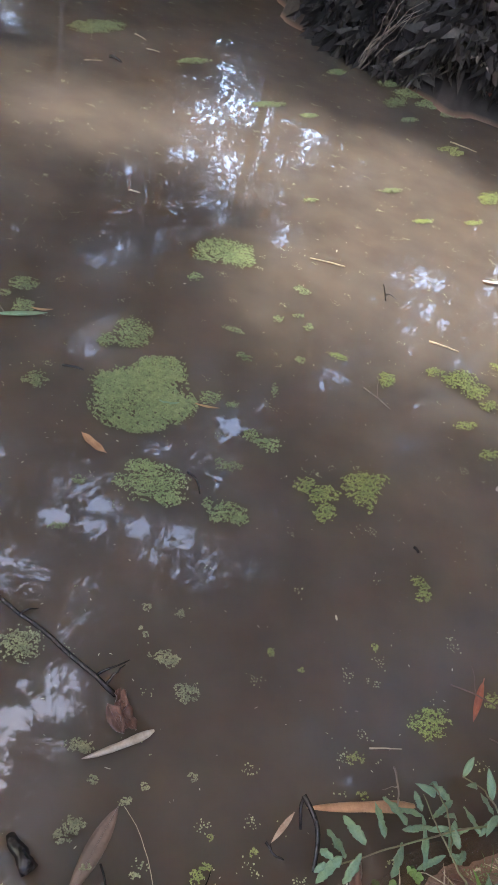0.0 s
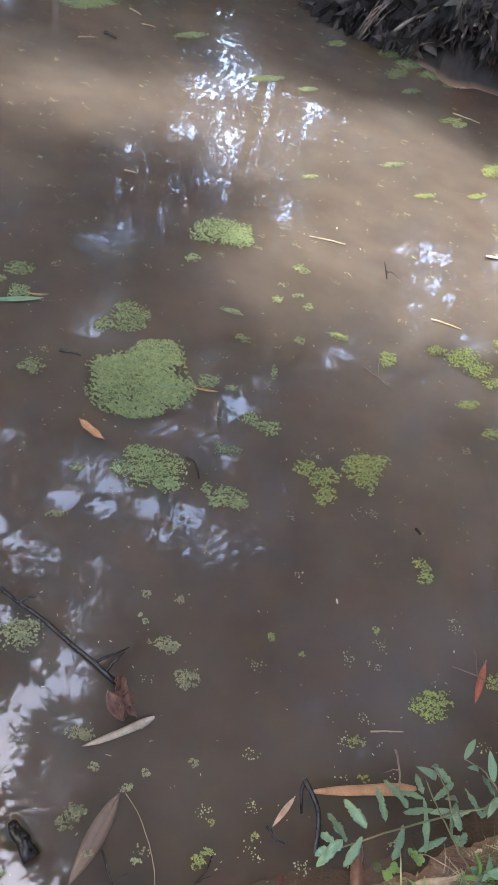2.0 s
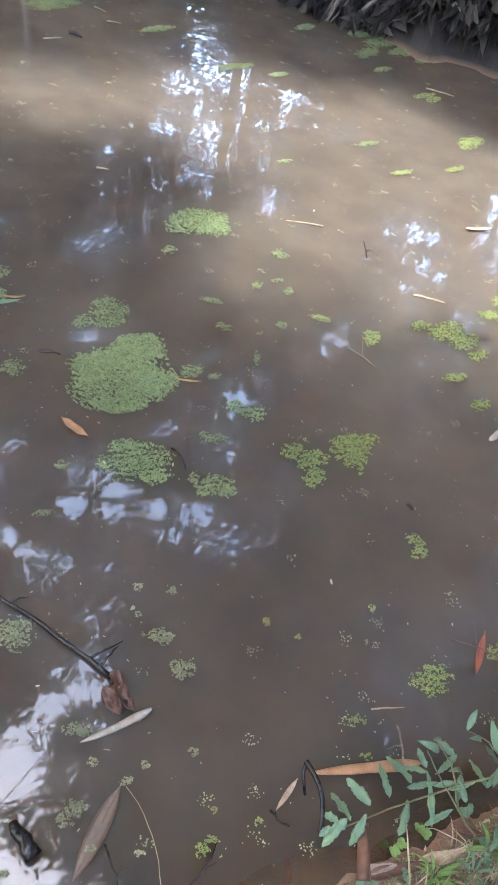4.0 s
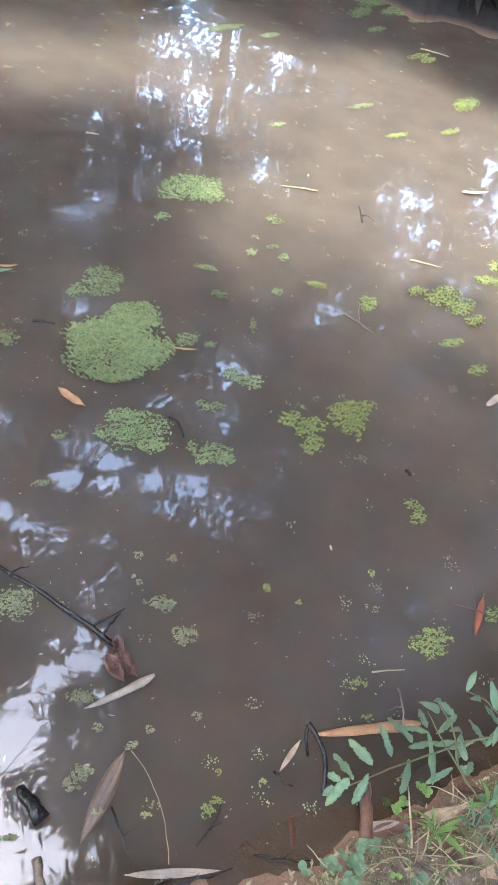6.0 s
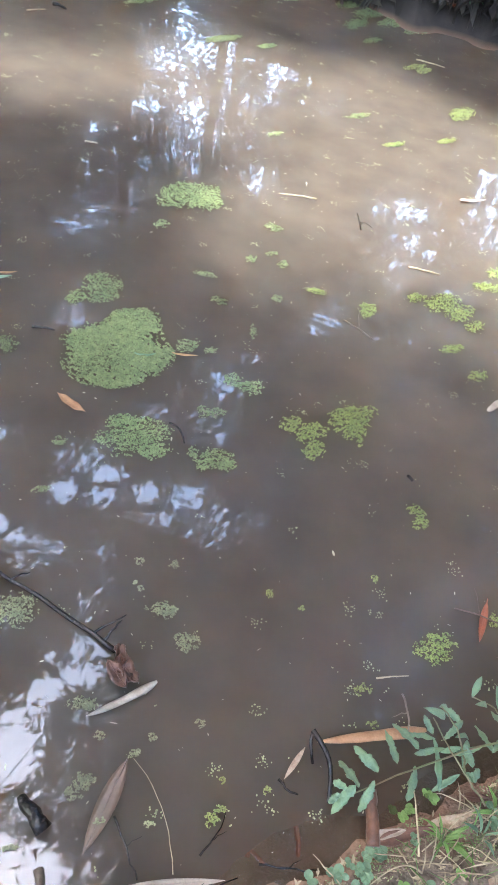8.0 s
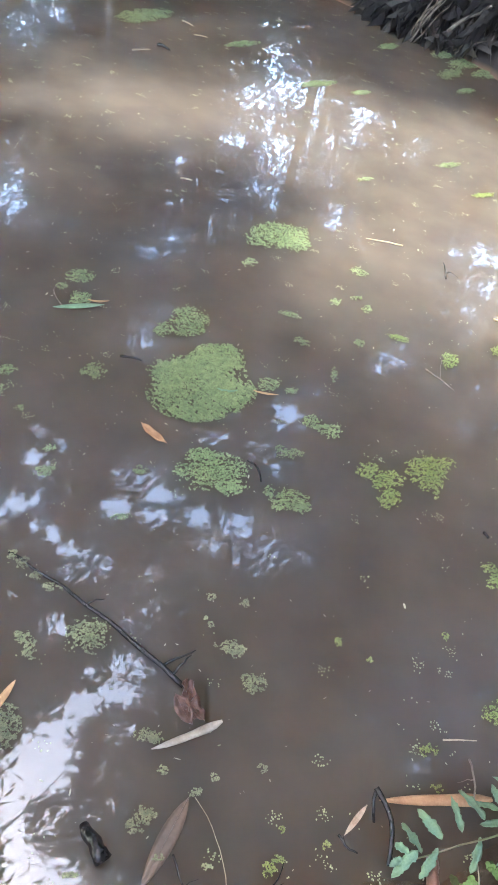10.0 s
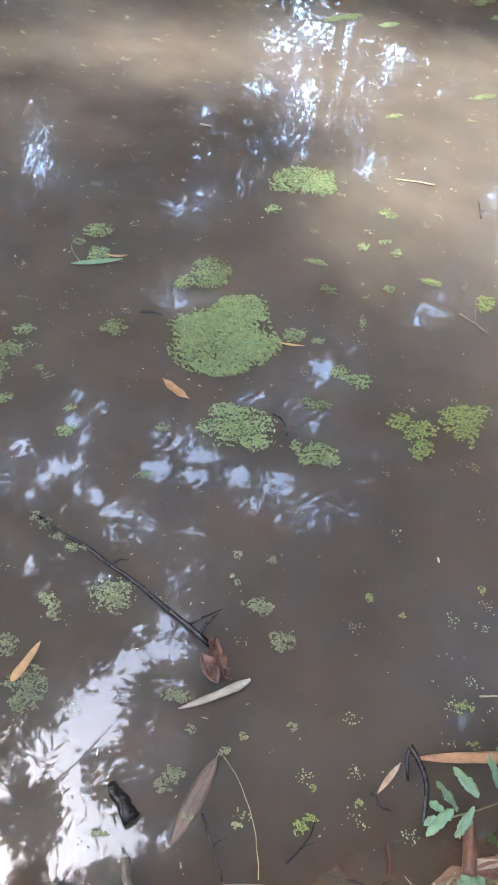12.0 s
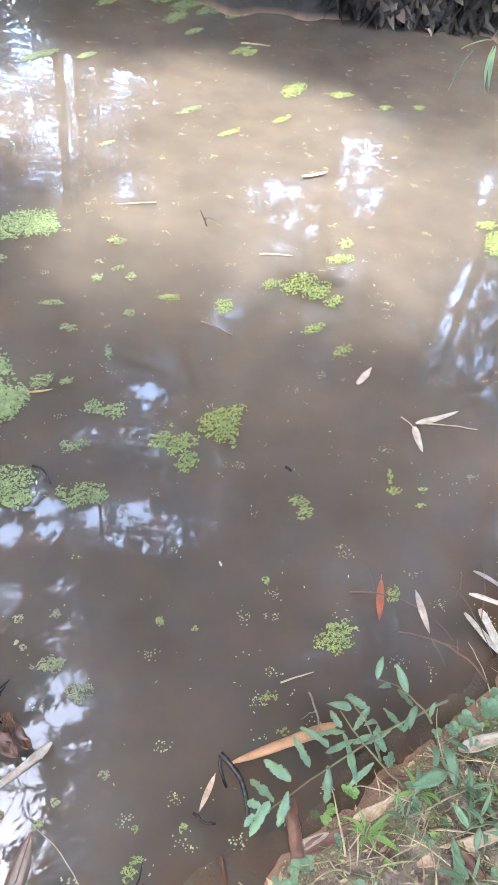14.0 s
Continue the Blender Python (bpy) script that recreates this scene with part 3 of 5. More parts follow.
def reach(el, lo, hi):
    """Distance of the foliage: undergrowth at the sides, tall crowns overhead."""
    up = np.clip((el - 32) / 24, 0, 1)
    return rng.uniform(lo, hi, len(el)) * (1 + 2.0 * up * up * (3 - 2 * up))


# fine leaves round the gaps over the pond, ahead
def leaves(per_degree, az0, az1, el0, el1, where, degrees, lo, hi):
    """Leaves per square degree of sky, of a mean length in degrees, where the chart allows."""
    area = (az1 - az0) * 57.3 * (math.sin(radians(el1)) - math.sin(radians(el0)))
    az, el = directions(int(per_degree * area), az0, az1, el0, el1)
    keep = on_chart(where, az, el)
    az, el = az[keep], el[keep]
    r = reach(el, lo, hi) + np.maximum(0, 22 - el) * 0.25
    return placed(az, el, r), r * math.tan(radians(degrees)) * rng.uniform(0.6, 1.35, len(az))


WITHIN = OPEN > 0.03
LAYERS = [leaves(60, -75, 54, 12, 86, beside_gaps(3.4) & ~beside_gaps(1.0), 0.85, 8, 10),
          leaves(340, -75, 54, 12, 86, beside_gaps(1.2) & ~WITHIN & SHUT, 0.34, 7, 9.5),
          leaves(1000, -50, 44, 12, 42, SHUT & WITHIN, 0.20, 6.5, 9.5),
          leaves(800, -80, 54, 42, 86, SHUT & WITHIN, 0.24, 6.5, 9.5),
          leaves(16, -80, 0, 58, 86, SHUT & beside_gaps(0.7), 0.75, 5.5, 6.5)]
p_fine = np.concatenate([q for q, _ in LAYERS])
s_fine = np.concatenate([q for _, q in LAYERS])
# broad sprays behind them that close the crowns away from the gaps
az, el = directions(80000, -80, 56, 12, 89)
keep = ~on_chart(beside_gaps(2.4), az, el)
az, el = az[keep], el[keep]
r = reach(el, 10, 12)
p_broad = placed(az, el, r)
s_broad = r * 0.043 * rng.uniform(0.7, 1.2, len(az))
# shrubs low behind the far bank
az, el = directions(26000, -75, 56, 3, 17)
r = rng.uniform(7.5, 11, len(az))
keep = ~on_chart(beside_gaps(2.2), az, el) | (el < 11)
p_low = placed(az, el, r)[keep]
s_low = rng.uniform(0.1, 0.3, keep.sum())
# crowns added out of view towards the sun, to shade all but its patches
n = 16000
q = np.stack([rng.uniform(-6, 4.0, n), rng.uniform(-2.5, 7, n)], 1)
h = rng.uniform(21, 27, n)
p_sun_block = np.stack([q[:, 0] + SUN.x * h / SUN.z, q[:, 1] + SUN.y * h / SUN.z, h], 1)
s_sun_block = rng.uniform(0.3, 0.5, n)
# crowns and undergrowth added all round, out of view, to close off the sky
az, el = directions(34000, 48, 290, 2, 88)
r = reach(el, 7, 11)
# thinned behind to let in more sky light on the near bank
behind = (np.hypot((az - 180) / 60, (el - 55) / 24) < 1) & (rng.uniform(0, 1, len(az)) < 0.62)
az, el, r = az[~behind], el[~behind], r[~behind]
p_round = placed(az, el, r)
s_round = r * 0.075 * rng.uniform(0.7, 1.2, len(az))
P = np.concatenate([p_fine, p_broad, p_low, p_sun_block, p_round])
S = np.concatenate([s_fine, s_broad, s_low, s_sun_block, s_round])
seen = P - np.array(EYE_BELOW)
az, el = np.degrees(np.arctan2(seen[:, 0], seen[:, 1])), np.degrees(np.arctan2(seen[:, 2], np.hypot(seen[:, 0], seen[:, 1])))
late = np.arange(len(P)) >= len(p_fine) + len(p_broad) + len(p_low)
blocks = late & on_chart(beside_gaps(1.0), az, el)
ok = ~in_sunbeam(P, S) & (P[:, 2] > 0.9) & ~blocks
P, S = P[ok], S[ok]


def at_angle(az, dist):
    return Vector((EYE_BELOW.x + dist * math.sin(radians(az)), EYE_BELOW.y + dist * math.cos(radians(az)), 0))


TREES = [(-12.15, 6.4, 0.038, 8, "dark"), (-10.95, 6.3, 0.024, 7, "dark"), (-9.5, 6.3, 0.014, 6, "dark"), (-36.1, 6.2, 0.02, 7, "pale"), (-31.7, 6.2, 0.022, 6, "pale"), (-27.5, 6.6, 0.02, 7, "pale"),
         (-19.5, 11, 0.12, 8, "dark"), (-2, 9, 0.08, 7, "dark"), (8, 8.2, 0.06, 6, "dark"), (14.5, 9.5, 0.17, 26, "dark"), (22, 7.8, 0.06, 6, "dark"), (-58, 9, 0.2, 26, "dark"), (-82, 11, 0.2, 27, "dark"),
         # trees out of view that carry the added crowns
         (60, 6.5, 0.17, 24, "dark"), (100, 6.5, 0.18, 24, "dark"), (150, 6.0, 0.2, 26, "dark"), (190, 7.5, 0.18, 25, "dark"), (235, 7, 0.18, 24, "dark"), (265, 9, 0.18, 25, "dark")]
bases = np.array([at_angle(t[0], t[1])[:2] for t in TREES])
heights = np.array([t[3] for t in TREES])
away = np.stack([np.hypot(P[:, 0] - bx, P[:, 1] - by) + np.where(P[:, 2] > th + 3, 100, 0) for (bx, by), th in zip(bases, heights)], 1)
owner = np.argmin(away, axis=1)
for i, (taz, tdist, tr, th, bark) in enumerate(TREES):
    base = at_angle(taz, tdist)
    base.z = float(ground_height(np.array([base.x]), np.array([base.y]))[0]) - 0.05
    tree = thing("tree", "tall slender %s-barked tree with a loose leafy crown behind the pond" % bark, "tree", base, "trees round the pond")
    mine = P[owner == i] - np.array(base)
    lean = Vector((rng.uniform(-0.03, 0.03), rng.uniform(-0.03, 0.03), 0)) * th * (0.05 if tdist < 7 else 1)
    pts = bent((0, 0, 0), lean + Vector((0, 0, th)), (rng.uniform(-0.05, 0.05), 0, 0), 12, tr * 0.25, i)
    v, t = tube(pts, [tr * (1.15 - 0.8 * k / 12) for k in range(13)], 9, 0.06, i)
    part("trunk", mesh_tris("trunk", v, t, BARK_PALE if bark == "pale" else BARK, True), tree)
    for k in range(min(9, len(mine))):
        tip = Vector(mine[rng.integers(len(mine))])
        f = min(0.9, max(0.35, tip.z / th * 0.75))
        start = pts[int(f * 12)]
        if (tip - start).length > 4.5:
            tip = start + (tip - start).normalized() * 4.5
        world = np.array([tuple(base + start.lerp(tip, f)) for f in np.linspace(0, 1, 9)])
        if in_sunbeam(world, np.full(9, 0.4)).any():
            continue
        rr = tr * 0.3
        v, t = tube(bent(start, tip, (0, 0, 0.25), 7, 0.08, i * 31 + k), [rr, rr * 0.85, rr * 0.7, rr * 0.55, rr * 0.4, rr * 0.3, rr * 0.2, rr * 0.1], 5, 0.1)
        part("limb", mesh_tris("limb", v, t, BARK, True), tree)
    m = len(mine)
    if m:
        ss = S[owner == i]
        r_wide = np.linalg.norm(P[owner == i] - np.array(EYE_BELOW), axis=1)
        v, t = scattered(BLADE[:4], FLAT_BLADE_T, mine, turns(m, 1.2), np.stack([ss, ss * np.where(ss > r_wide * 0.03, 0.4, 0.29), ss * 0.3], 1))
        part("crown", mesh_tris("crown", v, t, CANOPY), tree)

# ---- floating duckweed ----
def raft(lobes, mound=0.0):
    """A raft of tiny oval fronds within overlapping lobes (x, y, half length, half width, turn), ragged at the rim."""
    x, y, a, b = lobes[0][:4]
    pale = x < 0.25 and y < 1.12
    far = y > 2.2
    fr = 0.0027 if far else 0.0016 if y < 1.2 else 0.0019
    pts = []
    for lx, ly, la, lb, turn in lobes:
        n = int(la * lb * math.pi / (2.4 * fr * fr) * (4.6 if mound else 3.6)) + 14
        th, rad = rng.uniform(0, 2 * np.pi, n), np.sqrt(rng.uniform(0, 1, n)) * 1.2
        u, w = rad * np.cos(th) * la, rad * np.sin(th) * lb
        c, s = math.cos(radians(turn)), math.sin(radians(turn))
        pts.append(np.stack([lx + u * c - w * s, ly + u * s + w * c], 1))
    pts = np.concatenate(pts)
    edge = np.full(len(pts), 9.0)
    for lx, ly, la, lb, turn in lobes:
        c, s = math.cos(radians(turn)), math.sin(radians(turn))
        dx, dy = pts[:, 0] - lx, pts[:, 1] - ly
        edge = np.minimum(edge, np.hypot((dx * c + dy * s) / la, (-dx * s + dy * c) / lb))
    size = max(0.012, min(0.1, min(a, b)))
    px, py = pts[:, 0], pts[:, 1]
    rim = edge + 0.20 * waves(px, py, size * 1.3, 41) + 0.16 * waves(px, py, 0.030, 45) + 0.16 * waves(px, py, 0.013, 42)
    holes = 0.55 * waves(px, py, 0.020, 43) + 0.5 * waves(px, py, 0.0095, 46)
    keep = (rim < 1.0) & (holes > (-1.15 if mound else -0.55) + 0.35 * np.clip(rim, 0, 1))
    px, py, rim = px[keep], py[keep], rim[keep]
    n = len(px)
    z = 0.0012 + rng.uniform(0, 0.004, n) + (mound or 0.003) * np.clip(1 - rim, 0, 1) * (0.6 + 0.4 * waves(px, py, 0.05, 44))
    sz = fr * rng.uniform(0.65, 1.25, n)
    v, t = scattered(OVAL, OVAL_T, np.stack([px - x, py - y, z], 1), turns(n, 0.42), np.stack([sz, sz, sz * 2.0], 1))
    ob = part("duckweed_patch", mesh_tris("duckweed_patch", v, t, WEED_SHEEN if pale else WEED_SUNLIT if x > 0.1 else WEED))
    ob.location = (x, y, 0)
    kind = "large thick" if a > 0.11 else "small" if a < 0.04 else "ragged"
    return tagged(ob, "%s raft of %s duckweed floating on the pond" % (kind, "sky-paled grey-green" if pale else "sun-tinted yellow-green" if x > 0.1 else "bright green"), "duckweed", "duckweed rafts")


raft([(-0.315, 1.646, 0.133, 0.109, 56), (-0.314, 1.773, 0.080, 0.065, 61), (-0.415, 1.662, 0.064, 0.054, 86), (-0.231, 1.660, 0.070, 0.058, 69), (-0.287, 1.554, 0.065, 0.034, 35)], mound=0.012)
raft([(-0.457, 1.896, 0.072, 0.051, 103), (-0.503, 1.818, 0.032, 0.027, 67)])
raft([(-0.167, 1.377, 0.087, 0.055, 35), (-0.210, 1.413, 0.037, 0.027, 38), (-0.104, 1.350, 0.038, 0.021, 33)])
raft([(0.038, 1.380, 0.048, 0.032, 37), (-0.015, 1.385, 0.022, 0.014, 104), (0.079, 1.381, 0.022, 0.018, 61)])
raft([(-0.009, 1.533, 0.035, 0.018, 35), (-0.038, 1.532, 0.015, 0.012, 87)])
raft([(0.009, 1.677, 0.028, 0.022, 84), (0.068, 1.671, 0.032, 0.025, 69), (0.039, 1.668, 0.017, 0.012, 48)])
raft([(-0.593, 1.552, 0.033, 0.029, 50)])
raft([(-0.148, 1.758, 0.035, 0.025, 48)])
raft([(-0.081, 1.766, 0.021, 0.011, 39)])
raft([(0.196, 1.579, 0.033, 0.025, 63), (0.252, 1.573, 0.047, 0.028, 40), (0.271, 1.516, 0.036, 0.027, 74)])
raft([(0.347, 1.679, 0.071, 0.034, 36), (0.358, 1.628, 0.049, 0.029, 40), (0.383, 1.593, 0.018, 0.009, 95)])
raft([(0.471, 2.309, 0.036, 0.019, 46), (0.559, 2.325, 0.070, 0.038, 50), (0.620, 2.293, 0.056, 0.032, 53), (0.672, 2.247, 0.039, 0.022, 50)])
raft([(0.324, 2.166, 0.041, 0.025, 82)])
raft([(0.606, 2.096, 0.043, 0.017, 38)])
raft([(0.689, 2.002, 0.035, 0.019, 46)])
raft([(0.012, 1.896, 0.031, 0.009, 106)])
raft([(-0.386, 2.517, 0.113, 0.068, 53), (-0.310, 2.503, 0.063, 0.043, 68)])
raft([(-0.408, 2.298, 0.028, 0.020, 71)])
raft([(-0.837, 1.914, 0.041, 0.031, 50)])
raft([(-0.857, 1.840, 0.018, 0.016, 85)])
raft([(-1.674, 4.097, 0.162, 0.073, 67)])
raft([(-1.138, 4.133, 0.102, 0.032, 58)])
raft([(-0.170, 4.949, 0.116, 0.046, 64), (-0.022, 4.926, 0.165, 0.060, 60), (0.126, 4.884, 0.164, 0.058, 59), (0.245, 4.842, 0.118, 0.048, 63)])
raft([(-0.092, 4.655, 0.103, 0.046, 68)])
raft([(-0.480, 4.773, 0.075, 0.032, 67)])
raft([(-0.660, 3.945, 0.117, 0.029, 53)])
raft([(-0.448, 4.011, 0.057, 0.023, 57)])
raft([(0.023, 4.476, 0.068, 0.024, 57)])
raft([(0.276, 4.280, 0.077, 0.023, 51), (0.323, 4.262, 0.057, 0.025, 63)])
raft([(0.545, 3.869, 0.089, 0.042, 64)])
raft([(0.275, 3.358, 0.058, 0.017, 46)])
raft([(0.491, 3.533, 0.053, 0.018, 47)])
raft([(0.088, 3.532, 0.060, 0.019, 48)])
raft([(-0.208, 3.145, 0.037, 0.013, 47)])
raft([(-0.083, 2.252, 0.022, 0.014, 53)])
raft([(-0.027, 2.312, 0.022, 0.012, 46)])
raft([(0.019, 2.272, 0.021, 0.014, 79)])
raft([(0.048, 0.951, 0.032, 0.017, 27), (0.066, 0.951, 0.017, 0.015, 40)])
raft([(0.122, 0.899, 0.027, 0.021, 30)])
raft([(-0.030, 0.716, 0.027, 0.012, 23), (-0.011, 0.716, 0.013, 0.008, 22)])
raft([(0.024, 0.671, 0.010, 0.009, 13)])
raft([(0.025, 0.581, 0.019, 0.013, 122), (0.035, 0.594, 0.016, 0.009, 20), (0.015, 0.562, 0.011, 0.009, 135)])
raft([(0.077, 0.536, 0.011, 0.005, 21)])
raft([(0.094, 0.659, 0.014, 0.007, 23)])
raft([(0.117, 0.696, 0.008, 0.007, 22)])
raft([(0.195, 0.749, 0.009, 0.008, 40)])
raft([(0.263, 0.597, 0.016, 0.012, 110), (0.274, 0.616, 0.010, 0.007, 23)])
raft([(-0.031, 1.046, 0.013, 0.008, 30)])
raft([(0.041, 1.062, 0.013, 0.011, 42)])
raft([(-0.023, 0.992, 0.007, 0.006, 105), (-0.008, 0.981, 0.008, 0.007, 103)])
raft([(0.634, 1.061, 0.048, 0.031, 38)])
raft([(0.490, 0.916, 0.019, 0.012, 33)])
raft([(0.521, 0.852, 0.012, 0.008, 34)])
raft([(0.765, 1.177, 0.021, 0.014, 75)])
raft([(0.569, 1.386, 0.023, 0.016, 56)])
raft([(0.549, 1.422, 0.020, 0.013, 42), (0.569, 1.410, 0.017, 0.011, 78)])
raft([(0.258, 1.065, 0.012, 0.008, 102)])
raft([(0.479, 1.187, 0.012, 0.007, 94)])
raft([(0.334, 1.055, 0.011, 0.005, 29)])
raft([(0.161, 0.554, 0.010, 0.007, 19)])
raft([(0.263, 0.663, 0.007, 0.005, 107)])
raft([(0.346, 0.670, 0.008, 0.007, 66)])
raft([(-0.805, 1.350, 0.054, 0.029, 36), (-0.802, 1.281, 0.049, 0.032, 35), (-0.853, 1.272, 0.033, 0.018, 35), (-0.768, 1.247, 0.025, 0.020, 33)])
raft([(-0.793, 1.438, 0.030, 0.018, 37)])
raft([(-0.803, 1.153, 0.032, 0.022, 32)])
raft([(-0.711, 1.208, 0.024, 0.015, 34), (-0.768, 1.196, 0.024, 0.008, 35)])
raft([(-0.526, 1.185, 0.024, 0.017, 35)])
raft([(-0.552, 1.252, 0.016, 0.011, 36)])
raft([(-0.463, 0.949, 0.012, 0.011, 138)])
raft([(-0.433, 0.941, 0.016, 0.013, 129)])
raft([(-0.393, 0.922, 0.013, 0.011, 28)])
raft([(-0.353, 0.915, 0.014, 0.011, 30)])
raft([(-0.332, 0.924, 0.009, 0.007, 31)])
raft([(-0.305, 1.147, 0.023, 0.009, 34)])
raft([(-0.327, 1.296, 0.017, 0.012, 40)])
raft([(-0.318, 0.778, 0.029, 0.014, 125), (-0.343, 0.792, 0.016, 0.012, 26)])
raft([(-0.358, 0.678, 0.026, 0.018, 132)])
raft([(-0.282, 0.627, 0.036, 0.031, 13), (-0.272, 0.597, 0.028, 0.022, 20)])
raft([(-0.226, 0.853, 0.040, 0.039, 124)])
raft([(-0.301, 0.495, 0.029, 0.024, 10)])
raft([(-0.218, 0.372, 0.029, 0.024, 166)])
raft([(-0.234, 0.414, 0.022, 0.018, 9)])
raft([(-0.044, 0.457, 0.013, 0.006, 27)])
raft([(-0.465, 0.660, 0.010, 0.009, 171)])
raft([(-0.761, 1.046, 0.011, 0.010, 16)])
raft([(-0.689, 1.332, 0.013, 0.010, 37)])
raft([(1.321, 2.698, 0.094, 0.065, 50), (1.274, 2.815, 0.046, 0.026, 19)])
raft([(0.706, 2.491, 0.047, 0.026, 13)])
raft([(0.727, 2.590, 0.033, 0.025, 70)])
raft([(1.213, 1.939, 0.019, 0.013, 31)])
raft([(1.155, 1.663, 0.022, 0.016, 43)])
raft([(0.794, 1.478, 0.020, 0.011, 9), (0.789, 1.523, 0.023, 0.007, 84)])
raft([(0.859, 1.438, 0.012, 0.007, 11)])
raft([(1.045, 1.167, 0.017, 0.013, 36)])
raft([(-0.059, 2.470, 0.029, 0.023, 9)])
raft([(0.042, 2.086, 0.019, 0.016, 101)])
raft([(-0.198, 2.101, 0.035, 0.013, 7)])
raft([(-0.120, 1.993, 0.025, 0.018, 3)])
raft([(0.769, 3.867, 0.055, 0.029, 20)])
raft([(0.974, 3.777, 0.034, 0.022, 28)])
raft([(1.135, 3.813, 0.032, 0.021, 33)])
raft([(0.870, 1.488, 0.012, 0.009, 20)])
raft([(0.152, 2.185, 0.034, 0.014, 8)])
raft([(-1.538, 1.878, 0.070, 0.061, 119)])
raft([(-1.329, 1.695, 0.075, 0.054, 45)])
raft([(-2.443, 4.463, 0.161, 0.086, 73)])
raft([(-0.779, 1.810, 0.039, 0.031, 107)])

raft([(-1.786, 2.002, 0.055, 0.049, 78)])
raft([(-0.565, 0.742, 0.019, 0.008, 35)])
raft([(-0.575, 0.679, 0.013, 0.010, 27)])
raft([(-0.429, 0.546, 0.022, 0.012, 31)])
raft([(-0.365, 0.488, 0.024, 0.011, 32)])
raft([(-0.485, 0.579, 0.016, 0.011, 29)])
raft([(-0.516, 0.625, 0.010, 0.007, 30)])
raft([(-0.344, 0.601, 0.018, 0.014, 26)])


# ---- bamboo leaning over the water ----
def bamboo():
    e = thing("bamboo", "arching bamboo with drooping dark lance leaves over the pond", "bamboo", (-2.3, -2.3, 0.1))
    base = Vector(e.location)
    for k, (caz, cel, cr) in enumerate(((-22, 67.5, 5.6), (-50, 77, 5.2), (-36, 66, 6.0))):
        tip = Vector(placed(np.array([caz]), np.array([cel]), np.array([cr]))[0])
        v, t = tube(bent(base + Vector((0.1 * k, 0.05 * k, -0.1)), tip, (0, 0, 1.3), 12, 0.03, k), [0.012 - 0.0008 * i for i in range(13)], 7, 0.05, k)
        part("culm", mesh_tris("culm", [Vector(q) - base for q in v], t, STEM, True), e)
    pos, yaw, size = [], [], []
    for caz, cel, cr, n, spread in ((-27, 67.4, 5.6, 7, 1.3), (-32, 67.3, 5.6, 4, 0.9), (-22, 67.4, 5.6, 5, 1.2), (-50, 69.4, 5.6, 5, 1.2), (-50, 72.9, 5.6, 2, 0.7), (-53, 75.1, 5.6, 6, 1.2), (-57, 71.8, 5.6, 4, 1.2), (-26, 70.1, 5.6, 6, 1.3), (-22, 64.7, 5.6, 4, 1.0), (-28, 77.2, 5.6, 3, 1.0)):
        for k in range(n):
            d = rng.normal(0, spread * 0.5, 2)
            p = placed(np.array([caz + d[0] / math.cos(radians(cel))]), np.array([cel + d[1]]), np.array([cr + rng.uniform(-0.3, 0.3)]))[0]
            y0 = rng.uniform(0, 6.28)
            for j in range(7):
                pos.append(p + np.array([math.cos(y0), math.sin(y0), -0.15]) * 0.028 * j + rng.uniform(-0.012, 0.012, 3))
                yaw.append(y0 + (1 if j % 2 else -1) * rng.uniform(0.1, 1.2))
                size.append(rng.uniform(0.06, 0.12))
    pos, yaw, size = np.array(pos), np.array(yaw), np.array(size)
    free = ~in_sunbeam(pos, size * 2)
    pos, yaw, size = pos[free], yaw[free], size[free]
    n = len(size)
    v, t = scattered(BLADE, BLADE_T, np.array(pos) - np.array(base), turns(n, 0.3, np.array(yaw)), np.stack([size, size * 0.16, size * 0.2], 1))
    part("foliage", mesh_tris("foliage", v, t, CANOPY), e)


bamboo()


def gz(x, y):
    return float(ground_height(np.array([x]), np.array([y]))[0])


# ---- loose flecks on the water ----
def inside_pond(x, y):
    near, far, right, left = shore(x, y)
    return np.minimum(np.minimum(near, far), np.minimum(right, left)) > 0.03


